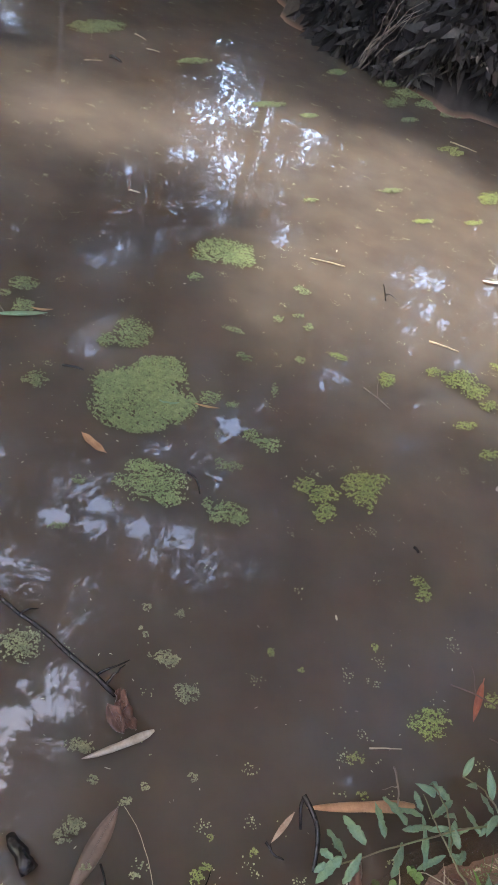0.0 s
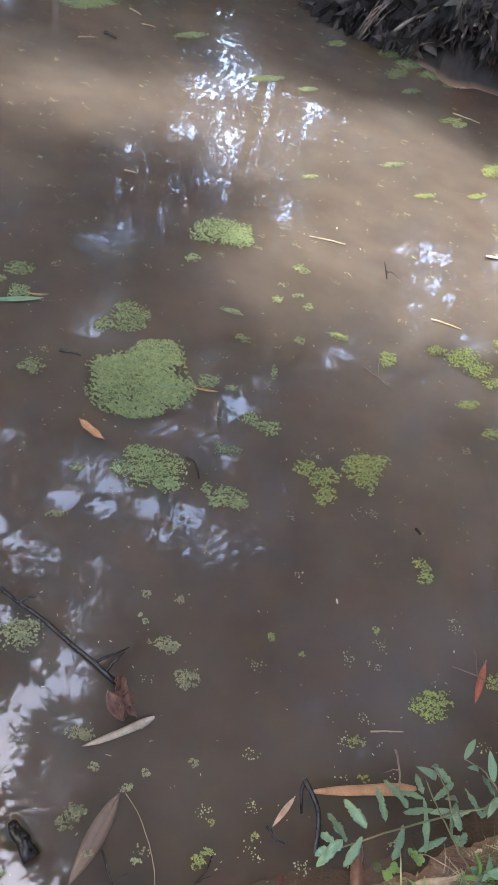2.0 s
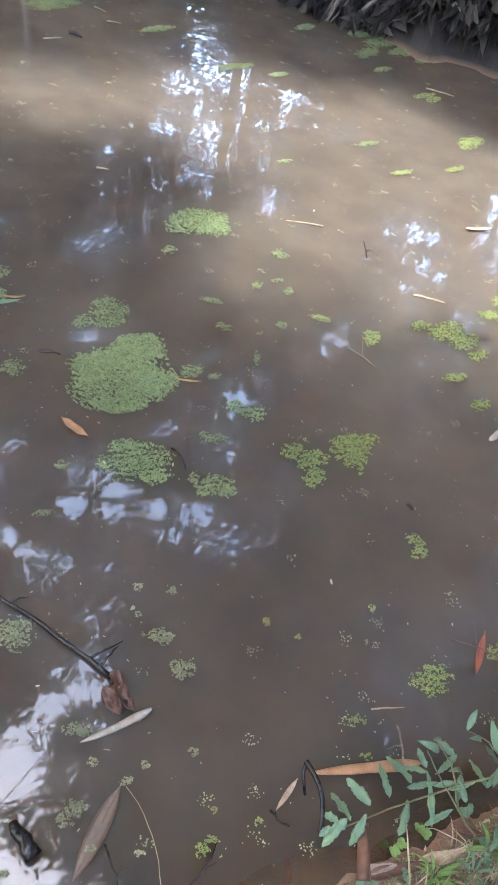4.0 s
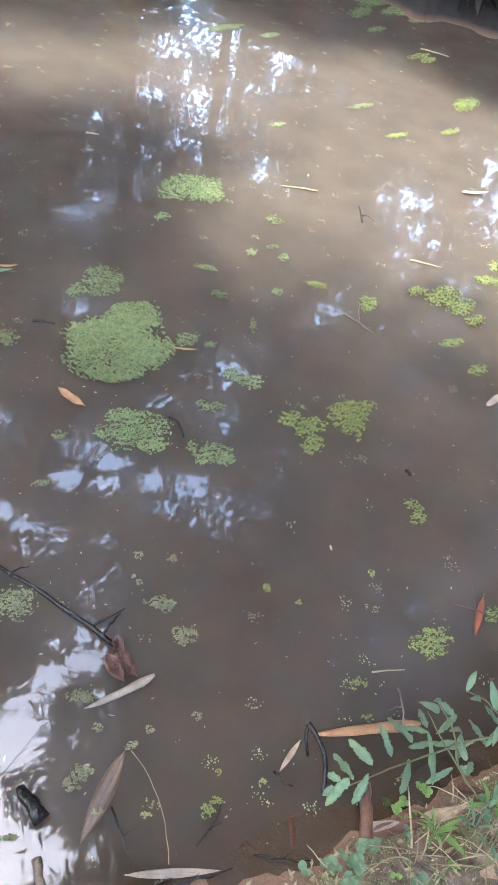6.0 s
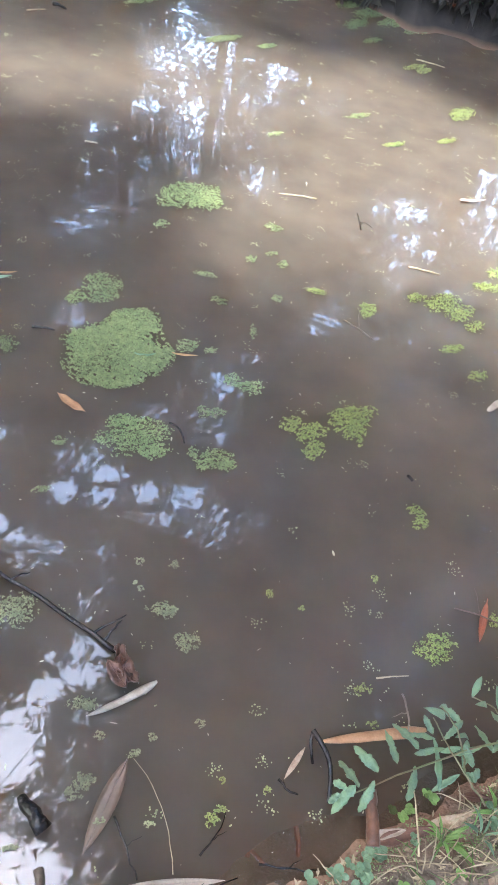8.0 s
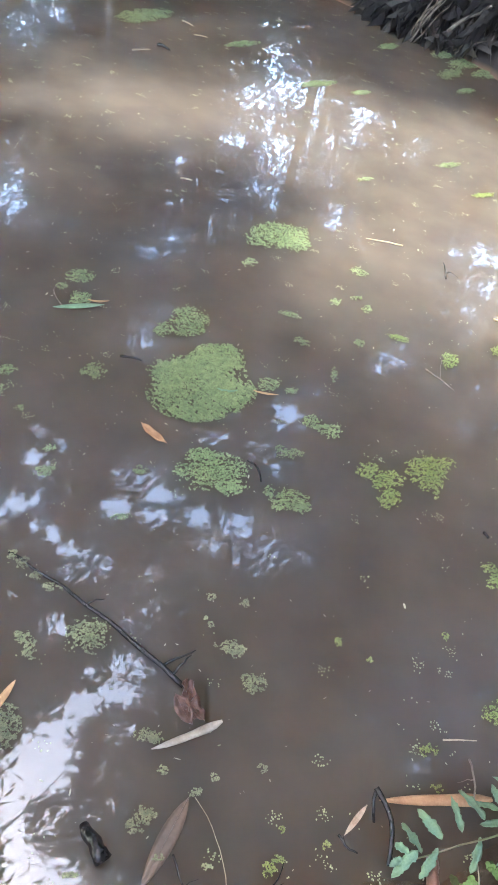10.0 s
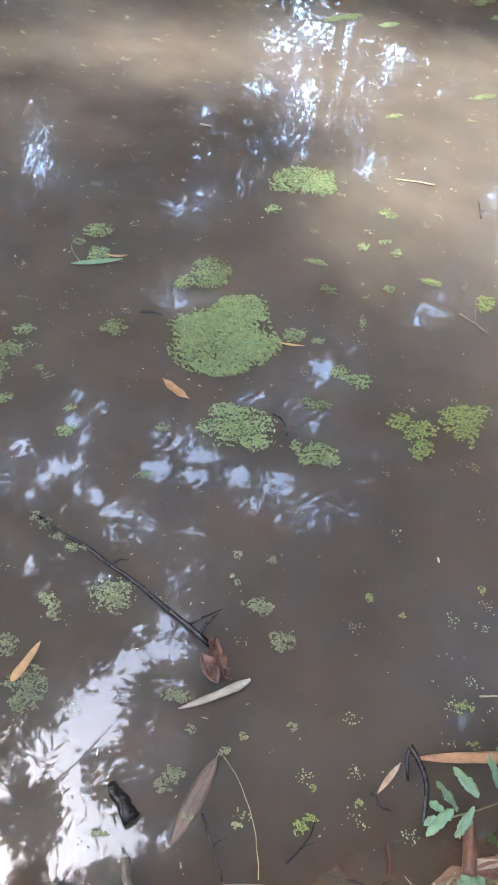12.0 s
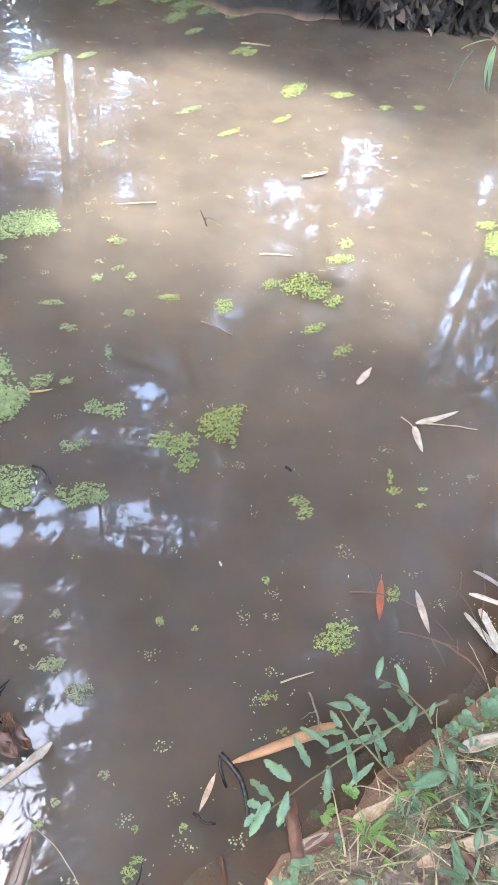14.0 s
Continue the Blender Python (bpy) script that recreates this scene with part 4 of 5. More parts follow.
def flecks():
    n = 2400
    cx, cy = rng.uniform(-3.2, 2.4, n), rng.uniform(0.1, 5.4, n)
    ok = inside_pond(cx, cy)
    cx, cy = cx[ok], cy[ok]
    count = rng.choice([1, 1, 2, 3, 5, 9, 18], len(cx))
    px, py = np.repeat(cx, count), np.repeat(cy, count)
    px, py = px + rng.normal(0, 0.009, len(px)), py + rng.normal(0, 0.007, len(py))
    m = len(px)
    size = rng.uniform(0.0013, 0.0025, m)
    v, t = scattered(OVAL, OVAL_T, np.stack([px, py, np.full(m, 0.0015)], 1), turns(m, 0.2), np.stack([size, size, size], 1))
    tagged(part("duckweed_fronds", mesh_tris("duckweed_fronds", v, t, WEED_SHEEN)), "loose single duckweed fronds scattered over the water", "duckweed", kind="stuff")
    # pale debris, made denser and brighter to paint the water's tiny glints too
    n = 3400
    cx, cy = rng.uniform(-3.2, 2.4, n), rng.uniform(0.1, 5.4, n)
    ok = inside_pond(cx, cy)
    cx, cy = cx[ok], cy[ok]
    m = len(cx)
    size = rng.uniform(0.0013, 0.0045, m) * rng.choice([0.6, 1, 1, 1.7], m, p=[0.4, 0.3, 0.2, 0.1])
    v, t = scattered(OVAL, OVAL_T, np.stack([cx, cy, np.full(m, 0.0012)], 1), turns(m, 0.12), np.stack([size, size * rng.uniform(0.18, 0.6, m), size * 0.3], 1))
    tagged(part("debris_and_glints", mesh_tris("debris_and_glints", v, t, FLECK)), "pale bits of leaf and bark on the pond, some painted as water glints", "debris", kind="stuff")


flecks()

# ---- fallen leaves and twigs on the water ----
fallen_leaf("long pale green fallen leaf floating on the pond", (-0.824, 1.731), (-0.705, 1.823), 0.022, LEAF_GREEN, fold=0.2, curl=0.02)
twig("thin brown leaf stalk trailing from a floating green leaf", bent((-0.80, 1.75, 0.003), (-0.87, 1.83, 0.002), (-0.02, 0, 0.004), 6), 0.0018, 0.001, WOOD_GREY)
fallen_leaf("small rusty curled leaf beside a green one on the water", (-0.755, 1.815), (-0.70, 1.845), 0.010, LEAF_TAN, curl=0.08)
fallen_leaf("curled orange-tan dry leaf beside the large duckweed raft", (-0.392, 1.432), (-0.305, 1.400), 0.024, LEAF_TAN, fold=0.5, curl=0.10, wavy=0.4, seed=3)
fallen_leaf("long tan dry bamboo sheath floating by the bank", (0.625, 0.874), (0.418, 0.782), 0.0235, LEAF_TAN, z=(0.012, 0.012), fold=-0.35, curl=-0.01, roll=10, name="bamboo_sheath", strip=True)
twig("wet black twig arching out of the water", bent((0.402, 0.790, 0.034), (0.460, 0.676, -0.01), (0.016, 0.006, 0.012), 10, 0.001), 0.0055, 0.0042, WOOD_WET)
twig("short wet black twig at the water's edge", bent((0.404, 0.787, 0.032), (0.418, 0.742, 0.004), (-0.006, 0, 0.01), 6, 0.001, 2), 0.0036, 0.0028, WOOD_WET)
fallen_leaf("broken pale tan sheath piece on the water", (0.396, 0.760), (0.372, 0.698), 0.011, SHEATH, z=(0.016, 0.003), fold=0.3, curl=0.03, name="bamboo_sheath")
twig("crooked dark twiglet on the water", bent((0.362, 0.695, 0.003), (0.402, 0.680, 0.003), (0.004, -0.008, 0.003), 6, 0.002, 4), 0.0026, 0.0016, WOOD_WET, forks=((0.4, (-0.008, 0.012, 0.002)),))
fallen_leaf("flat grey-white dead leaf floating against a sunken branch", (0.092, 0.796), (-0.010, 0.693), 0.016, LEAF_GREY, z=(0.008, 0.004), fold=-0.5, strip=True, wavy=0.4)
twig("long dark wet branch lying half sunk in the pond", bent((-0.475, 0.953, 0.0), (-0.006, 0.832, 0.006), (0.004, 0.010, 0.002), 16, 0.002, 5), 0.0032, 0.0058, WOOD_WET, name="sunken_branch", forks=((0.93, (0.05, 0.055, 0.012)), (0.96, (0.02, 0.05, 0.015)), (0.45, (0.03, 0.03, 0.0))), seed=5)
for k, (a, b, w) in enumerate((((-0.014, 0.832), (0.036, 0.772), 0.036), ((0.004, 0.816), (0.058, 0.778), 0.028), ((-0.010, 0.802), (0.042, 0.764), 0.032), ((0.014, 0.840), (0.024, 0.784), 0.026))):
    fallen_leaf("crumpled wet brown leaf caught on the sunken branch", a, b, w, LEAF_BROWN, z=(0.012 + 0.004 * k, 0.006 + 0.003 * k), fold=0.7, curl=0.2, wavy=0.9, roll=25 * (k - 1.5), seed=k, group="leaves on the sunken branch")
fallen_leaf("reddish-brown sodden leaf lying awash in the water", (0.088, 0.646), (0.071, 0.482), 0.034, SODDEN, z=(0.0008, 0.0008), fold=0.0, curl=0.0)
twig("thin pale vine stem lying on the water with duckweed on it", bent((0.098, 0.651, 0.002), (0.224, 0.495, 0.002), (0.012, 0.014, 0.003), 10, 0.001, 6), 0.0005, 0.0009, STRAW)
fallen_leaf("pale dead leaf at the water's edge", (0.160, 0.458), (0.310, 0.509), 0.015, LEAF_GREY, z=(0.004, 0.006), fold=0.2, curl=0.04)
fallen_leaf("rust-red floating leaf with a dark stalk", (0.741, 1.215), (0.727, 1.106), 0.018, LEAF_RED, fold=0.3, curl=0.03, stalk=0.08)
fallen_leaf("thin tan sliver of leaf beside the duckweed raft", (-0.176, 1.705), (-0.108, 1.726), 0.008, LEAF_TAN)
fallen_leaf("small pale green leaf lying on the duckweed raft", (-0.265, 1.645), (-0.212, 1.668), 0.010, LEAF_GREEN, z=(0.014, 0.015), curl=0.15, wavy=0.3)
for a, b, w in (((0.725, 1.857), (0.771, 1.932), 0.020), ((0.578, 3.032), (0.680, 3.087), 0.018), ((0.877, 1.717), (1.003, 1.777), 0.018), ((0.872, 1.707), (0.882, 1.612), 0.020), ((-2.047, 2.640), (-1.985, 2.690), 0.018), ((-1.295, 1.765), (-1.235, 1.750), 0.014), ((-1.315, 1.80), (-1.300, 1.755), 0.013)):
    fallen_leaf("pale buff dry leaf floating on open water", a, b, w, LEAF_GREY, z=(0.003, 0.007), fold=0.3, curl=0.05, group="buff leaves on the pond", strip=True, wavy=0.3, seed=int(a[0] * 100) % 97)
for a, b, r0 in (((0.910, 1.727), (1.05, 1.722), 0.0022), ((0.428, 2.472), (0.538, 2.482), 0.0036), ((-0.83, 2.665), (-0.787, 2.678), 0.0036), ((-1.514, 3.633), (-1.455, 3.700), 0.004), ((-1.499, 4.185), (-1.425, 4.160), 0.004), ((-1.373, 4.051), (-1.305, 4.072), 0.003), ((0.273, 4.382), (0.424, 4.384), 0.004), ((0.045, 2.737), (-0.09, 2.70), 0.003), ((0.515, 0.950), (0.582, 0.978), 0.002), ((0.84, 1.745), (0.875, 1.70), 0.0025)):
    twig("thin buff straw floating on the pond", bent((*a, 0.003), (*b, 0.003), (0.003, 0.002, 0.001), 5, 0.001, int(r0 * 1e5)), r0, r0 * 0.5, STRAW, group="straws on the pond")
twig("dark wet scrap of bark on the far water", bent((-1.449, 3.775, 0.006), (-1.380, 3.766, 0.004), (0, 0, 0.008), 5, 0.003, 8), 0.009, 0.004, WOOD_WET, name="bark_scrap")
twig("tiny black seed pod floating alone", bent((0.523, 1.524, 0.003), (0.536, 1.511, 0.003), (0, 0, 0.003), 4), 0.0042, 0.003, WOOD_WET, name="seed_pod")
twig("dark bent twig poking from the duckweed", bent((-0.10, 1.455, 0.004), (-0.045, 1.405, 0.003), (0.004, 0.006, 0.008), 6, 0.001, 9), 0.003, 0.002, WOOD_WET)
twig("dark twig tip beside the large duckweed raft", bent((-0.56, 1.645, 0.003), (-0.50, 1.655, 0.006), (0, 0, 0.004), 5, 0.002, 10), 0.004, 0.002, WOOD_WET)
twig("forked thin twig standing in open water", bent((0.235, 2.62, 0.0), (0.205, 2.68, 0.025), (0, 0, 0.004), 5, 0.001, 11), 0.0028, 0.0014, WOOD_WET, forks=((0.4, (0.05, -0.03, 0.01)), (0.2, (0.005, -0.02, 0.03))))
twig("thin crossed twig on the water", bent((0.26, 2.08, 0.002), (0.36, 2.03, 0.002), (0, 0, 0.004), 6, 0.002, 12), 0.0022, 0.0012, WOOD_GREY, forks=((0.5, (-0.02, 0.09, 0.01)),))
twig("reddish upright twig in the shallows", bent((0.573, 0.935, 0.0), (0.592, 0.850, 0.01), (0, 0, 0.012), 6, 0.001, 13), 0.0022, 0.0016, WOOD_GREY, forks=((0.5, (-0.03, -0.02, 0.0)),))
twig("thick dark wet log end in the shallows", bent((-0.352, 0.545, 0.004), (-0.380, 0.660, 0.008), (0, 0, 0.004), 8, 0.002, 14), 0.0085, 0.0055, WOOD_WET, name="log_piece")
twig("short dark wet log beside a longer one", bent((-0.455, 0.562, 0.002), (-0.398, 0.594, 0.006), (0, 0, 0.003), 6, 0.002, 15), 0.012, 0.009, WOOD_WET, name="log_piece")
fallen_leaf("tan chip of bamboo sheath on the water", (-0.310, 0.618), (-0.302, 0.705), 0.017, LEAF_TAN, z=(0.004, 0.008), fold=0.3, blunt=1.1, name="bamboo_sheath", strip=True)
# solid dark knob added in place of a reflecting ripple
twig("rounded black knob standing in for a glassy ripple on the surface", bent((-0.062, 0.533, -0.006), (-0.004, 0.495, 0.008), (0, 0, 0.008), 6, 0.003, 16), 0.010, 0.015, WOOD_WET, name="ripple_knob", sides=12)
twig("pale weathered stick in the shallows", bent((0.012, 0.440, 0.004), (0.060, 0.372, 0.01), (0, 0, 0.004), 6, 0.002, 17), 0.008, 0.006, WOOD_GREY, name="log_piece")
twig("long half-sunk stick on open water", bent((-1.06, 1.272, -0.003), (-0.930, 1.350, 0.003), (0.01, 0, 0.003), 7, 0.003, 18), 0.006, 0.003, WOOD_GREY)
for k, (a, b, r0) in enumerate((((0.319, 0.690), (0.340, 0.560), 0.007), ((0.275, 0.600), (0.375, 0.555), 0.005), ((0.25, 0.56), (0.36, 0.66), 0.004), ((0.40, 0.66), (0.43, 0.58), 0.006), ((0.30, 0.62), (0.30, 0.52), 0.005))):
    twig("rusty sunken stick in the murky shallows", bent((*a, -0.016), (*b, -0.020), (0.004, 0.003, 0), 6, 0.002, 20 + k), r0, r0 * 0.7, LEAF_RED, name="sunken_stick", group="sunken sticks by the bank")
for k, (a, b, r0) in enumerate((((0.259, 0.534), (0.283, 0.612), 0.0018), ((0.20, 0.45), (0.33, 0.52), 0.002), ((0.15, 0.42), (0.25, 0.49), 0.0022), ((0.10, 0.55), (0.17, 0.47), 0.002), ((0.36, 0.55), (0.46, 0.57), 0.0018))):
    twig("dark thin twig lying in the shallows", bent((*a, 0.003), (*b, 0.004), (0.004, -0.004, 0.006), 7, 0.003, 30 + k), r0, r0 * 0.5, WOOD_WET, forks=((0.5, (0.02, 0.02, 0.004)),), group="twigs in the shallows")
twig("red-brown bark roll standing at the water's edge", bent((0.533, 0.725, 0.004), (0.546, 0.630, 0.02), (0, 0, 0.004), 7, 0.001, 40), 0.011, 0.013, LEAF_BROWN, name="bark_roll")
# right-hand shallows
twig("thin grey twig half in the water", bent((0.668, 1.174, 0.003), (0.885, 1.075, 0.003), (0.02, 0.03, 0.006), 10, 0.002, 41), 0.0017, 0.0010, STEM_BROWN, forks=((0.2, (-0.02, 0.06, 0.01)),))
twig("bent grey branch reaching from the bank into the water", bent((0.768, 1.085, 0.003), (0.925, 0.960, 0.05), (0.02, 0.02, 0.004), 10, 0.002, 42), 0.0014, 0.0020, STEM_BROWN, forks=((0.35, (0.02, -0.06, 0.0)), (0.4, (0.04, -0.02, 0.01)), (0.6, (0.0, 0.03, 0.01))))
fallen_leaf("pale folded dry leaf standing in the shallows", (0.815, 1.185), (0.836, 1.085), 0.016, LEAF_GREY, z=(0.012, 0.004), fold=0.6, curl=0.03, roll=20)
for k, (a, b, w, z) in enumerate((((0.955, 1.250), (1.045, 1.140), 0.014, (0.02, 0.06)), ((0.930, 1.180), (1.050, 1.120), 0.013, (0.03, 0.05)), ((0.955, 1.155), (0.985, 1.005), 0.017, (0.012, 0.03)), ((0.920, 1.145), (0.982, 1.020), 0.011, (0.006, 0.03)))):
    fallen_leaf("bleached dry bamboo leaf fanned out at the bank", a, b, w * 1.1, LEAF_WHITE, z=z, fold=0.4, curl=-0.03, roll=15 * k - 20, group="dry bamboo leaves at the bank", seed=k, name="bamboo_leaf", strip=True)
for k, (a, b) in enumerate((((0.905, 1.21), (0.96, 1.04)), ((0.985, 1.28), (0.95, 1.12)), ((0.93, 1.25), (0.90, 1.17)))):
    twig("thin brown stalk among dry bamboo leaves", bent((*a, 0.004), (*b, 0.02), (0.004, 0, 0.01), 6, 0.002, 50 + k), 0.0015, 0.0009, STEM_BROWN, group="stalks at the bank")


# ---- plants on the near bank ----
def trailing_plant(name, label, stems, n_leaves, size, seed, own=()):
    """A trailing herb: wiry stems with lance leaves on both sides."""
    r = np.random.default_rng(seed)
    e = thing(name, label, "plant", stems[0][0])
    base = Vector(stems[0][0])
    blades = [leaf_mesh("leaf", 1.0, 0.29, PLANT_BLUE, 0.2, -0.06 * (k + 1), 0.3 * (k - 1), wavy=0.35, thick=0.01, seed=k + seed) for k in range(4)]
    for si, (a, b, sag) in enumerate(stems):
        pts = bent(Vector(a) - base, Vector(b) - base, sag, 12, 0.002, seed + si)
        v, t = tube(pts, [0.0024 - 0.0001 * k for k in range(13)], 6, 0.05, seed)
        part("stem", mesh_tris("stem", v, t, STEM, True), e)
        count = n_leaves[si]
        for k in range(count):
            f = 0.12 + 0.88 * k / max(1, count - 1)
            q = pts[min(12, int(f * 12))]
            along = (pts[-1] - pts[0]).normalized()
            side = Vector((-along.y, along.x, 0)) * (1 if k % 2 else -1)
            dirn = (side * r.uniform(0.35, 1.0) + along * r.uniform(-0.3, 0.8) + Vector((0, 0, r.uniform(-0.5, 0.7)))).normalized()
            ob = part("leaf", blades[int(r.integers(4))], e)
            L = size * r.uniform(0.55, 1.25)
            ob.matrix_basis = toward(q, q + dirn, r.uniform(-25, 25)) @ Matrix.Diagonal((L, L, L, 1))
    for k, (bx, by, tx, ty, w) in enumerate(own):
        q, tip = Vector((bx, by, 0.055 + 0.004 * (k % 3))) - base, Vector((tx, ty, 0.050 + 0.012 * r.uniform(-1, 1))) - base
        L = (tip - q).length
        ob = part("leaf", leaf_mesh("leaf", L, w * 0.86, PLANT_BLUE, 0.22, -0.05 * r.uniform(-0.6, 1.4), r.uniform(-0.5, 0.5), rows=16, wavy=0.45, thick=0.0005, seed=k, full=0.5, ragged=0.28, blunt=0.8 + 0.3 * (k % 2)), e)
        ob.matrix_basis = toward(q, tip, r.uniform(-22, 22))
    return e


# leaf base, leaf tip, width, along the trailing stems
HERB_LEAVES = [(0.492, 0.709, 0.46, 0.653, 0.022), (0.478, 0.696, 0.454, 0.71, 0.018), (0.465, 0.683, 0.449, 0.664, 0.015), (0.5, 0.709, 0.457, 0.745, 0.022), (0.529, 0.743, 0.48, 0.782, 0.023), (0.524, 0.724, 0.509, 0.671, 0.021), (0.564, 0.77, 0.532, 0.824, 0.020),
               (0.597, 0.775, 0.594, 0.715, 0.021), (0.599, 0.809, 0.546, 0.844, 0.020), (0.566, 0.828, 0.634, 0.846, 0.014), (0.592, 0.796, 0.651, 0.826, 0.014), (0.627, 0.838, 0.65, 0.748, 0.018), (0.625, 0.846, 0.603, 0.877, 0.015)]
HERB_LEAVES += [(0.676, 0.886, 0.641, 0.906, 0.020), (0.679, 0.888, 0.647, 0.843, 0.016), (0.682, 0.788, 0.635, 0.747, 0.014), (0.665, 0.816, 0.72, 0.85, 0.014), (0.683, 0.843, 0.703, 0.805, 0.019), (0.716, 0.81, 0.708, 0.78, 0.015), (0.765, 0.895, 0.743, 0.938, 0.016), (0.74, 0.846, 0.711, 0.897, 0.019), (0.742, 0.847, 0.761, 0.884, 0.014)]
trailing_plant("trailing_plant", "trailing herb with blue-green wavy lance leaves hanging over the water",
               [((0.835, 0.915, 0.055), (0.470, 0.680, 0.045), (0.0, 0.012, 0.010)), ((0.735, 0.750, 0.045), (0.623, 0.879, 0.055), (-0.012, -0.006, 0.015))], (0, 0), 0.056, 3, HERB_LEAVES)
trailing_plant("trailing_plant", "short trailing herb with blue-green leaves over the shallows", [((0.70, 0.80, 0.03), (0.635, 0.905, 0.06), (0, 0, 0.03)), ((0.80, 0.87, 0.05), (0.70, 0.95, 0.05), (0, 0, 0.03))], (5, 5), 0.048, 8)
trailing_plant("trailing_plant", "low herb with lance leaves on the bank", [((0.86, 0.74, 0.06), (0.76, 0.78, 0.08), (0, 0, 0.03)), ((0.90, 0.70, 0.06), (0.80, 0.66, 0.09), (0, 0, 0.03))], (6, 6), 0.07, 11)


def rosette(x, y, n, size, mat, label, lift=0.5, group="", width=0.2, seed=0):
    """A tuft of arching lance leaves from one root."""
    r = np.random.default_rng(seed)
    e = thing("herb_tuft", label, "plant", (x, y, gz(x, y)), group)
    blades = [leaf_mesh("leaf", 1.0, width * (0.8 + 0.2 * k), mat, 0.25, -0.10 - 0.1 * k, 0.2, thick=0.01, seed=seed + k) for k in range(3)]
    for k in range(n):
        a = k * 2.4 + r.uniform(-0.4, 0.4)
        L = size * r.uniform(0.6, 1.15)
        q = Vector((0, 0, r.uniform(0.004, 0.02)))
        ob = part("leaf", blades[k % 3], e)
        ob.matrix_basis = toward(q, q + Vector((math.cos(a), math.sin(a), lift * r.uniform(0.2, 1.4))), r.uniform(-20, 20)) @ Matrix.Diagonal((L, L, L, 1))
    v, t = tube([(0, 0, -0.008), (0.001, 0, 0.008), (0, 0.001, 0.022)], [0.003, 0.0025, 0.0015], 6)
    part("stem", mesh_tris("stem", v, t, STEM, True), e)
    return e


for k, (x, y, n, size) in enumerate(((0.668, 0.677, 10, 0.055), (0.838, 0.754, 7, 0.06), (0.905, 0.670, 7, 0.07), (0.824, 0.598, 5, 0.06), (0.766, 0.751, 6, 0.05), (0.910, 0.746, 7, 0.06), (0.99, 0.70, 8, 0.07), (0.95, 0.60, 7, 0.07), (0.80, 0.50, 6, 0.06), (0.88, 0.83, 7, 0.05), (0.735, 0.70, 5, 0.05), (0.86, 0.70, 5, 0.06))):
    rosette(x, y, n, size, PLANT_LIGHT if k in (0, 4, 5) else PLANT_BLUE, "tuft of %s lance leaves on the bank" % ("light green" if k in (0, 4, 5) else "blue-green"), 0.7, "leafy tufts on the bank", 0.17, k)


ROUND = [np.array([[0, 0, 0]] + [[0.5 + 0.5 * math.cos(i * math.pi / 5), w * math.sin(i * math.pi / 5), 0.10 + 0.05 * math.cos(2 * i)] for i in range(10)]) for w in (0.42, 0.5)]
for q in ROUND:
    q[0] = (0.5, 0, 0.02)
ROUND_T = [(0, 1 + i, 1 + (i + 1) % 10) for i in range(10)]


def seedling(x, y, n, size, mat, label, group, seed):
    """A small herb with a few round leaves held on short stalks."""
    r = np.random.default_rng(seed)
    e = thing("seedling", label, "plant", (x, y, gz(x, y)), group)
    me = [mesh_tris("leaf", np.concatenate([q, q + np.array([0, 0, -0.03])]), ROUND_T + [(a + 11, c + 11, b + 11) for a, b, c in ROUND_T] + [f for i in range(10) for f in ((1 + i, 12 + i, 12 + (i + 1) % 10), (1 + i, 12 + (i + 1) % 10, 1 + (i + 1) % 10))], mat) for q in ROUND]
    top = Vector((r.uniform(-0.004, 0.004), r.uniform(-0.004, 0.004), size * r.uniform(0.5, 1.0)))
    v, t = tube([(0, 0, -0.006), top * 0.5, top], [0.0014, 0.0012, 0.0008], 5)
    part("stem", mesh_tris("stem", v, t, STEM, True), e)
    for k in range(n):
        a = k * 2 * math.pi / n + r.uniform(-0.35, 0.35)
        q = top * r.uniform(0.75, 1.0)
        L = size * r.uniform(0.75, 1.2)
        ob = part("leaf", me[k % 2], e)
        ob.matrix_basis = toward(q, q + Vector((math.cos(a), math.sin(a), r.uniform(-0.15, 0.45))), r.uniform(-15, 15)) @ Matrix.Diagonal((L, L, L, 1))


SEEDLINGS = [(0.510, 0.594), (0.542, 0.614), (0.533, 0.584), (0.621, 0.664), (0.447, 0.550), (0.639, 0.579), (0.723, 0.814), (0.670, 0.547), (0.523, 0.547), (0.872, 0.748), (0.991, 0.972), (0.886, 0.897), (0.949, 0.934), (0.988, 0.901), (0.849, 0.873), (0.821, 0.866), (0.756, 0.729), (0.652, 0.562), (0.482, 0.571), (0.56, 0.62), (0.50, 0.57), (0.92, 0.92), (0.96, 0.96), (1.02, 0.95), (0.90, 0.94)]
for k, (x, y) in enumerate(SEEDLINGS):
    seedling(x, y, 3 + k % 4, 0.011 + 0.0035 * ((k * 7) % 3), PLANT_BLUE, "round-leaved blue-green seedling growing in the damp soil", "seedlings on the bank", k)
for k, (x, y) in enumerate(((0.641, 0.760), (0.650, 0.745), (0.608, 0.715), (0.523, 0.544), (0.559, 0.529), (0.583, 0.709), (0.595, 0.700), (0.70, 0.63))):
    seedling(x, y, 5, 0.011, PLANT_LIGHT, "bright green lobed seedling at the water's edge", "bright seedlings on the bank", 60 + k)
for k in range(46):
    x = rng.uniform(0.42, 1.1)
    y = 0.5 + (x - 0.35) * 0.79 - rng.uniform(0.02, 0.3)
    seedling(x, y, 2 + k % 3, rng.uniform(0.008, 0.014), PLANT_BLUE if k % 3 else PLANT_LIGHT, "tiny green seedling in the damp soil", "tiny seedlings on the bank", 100 + k)

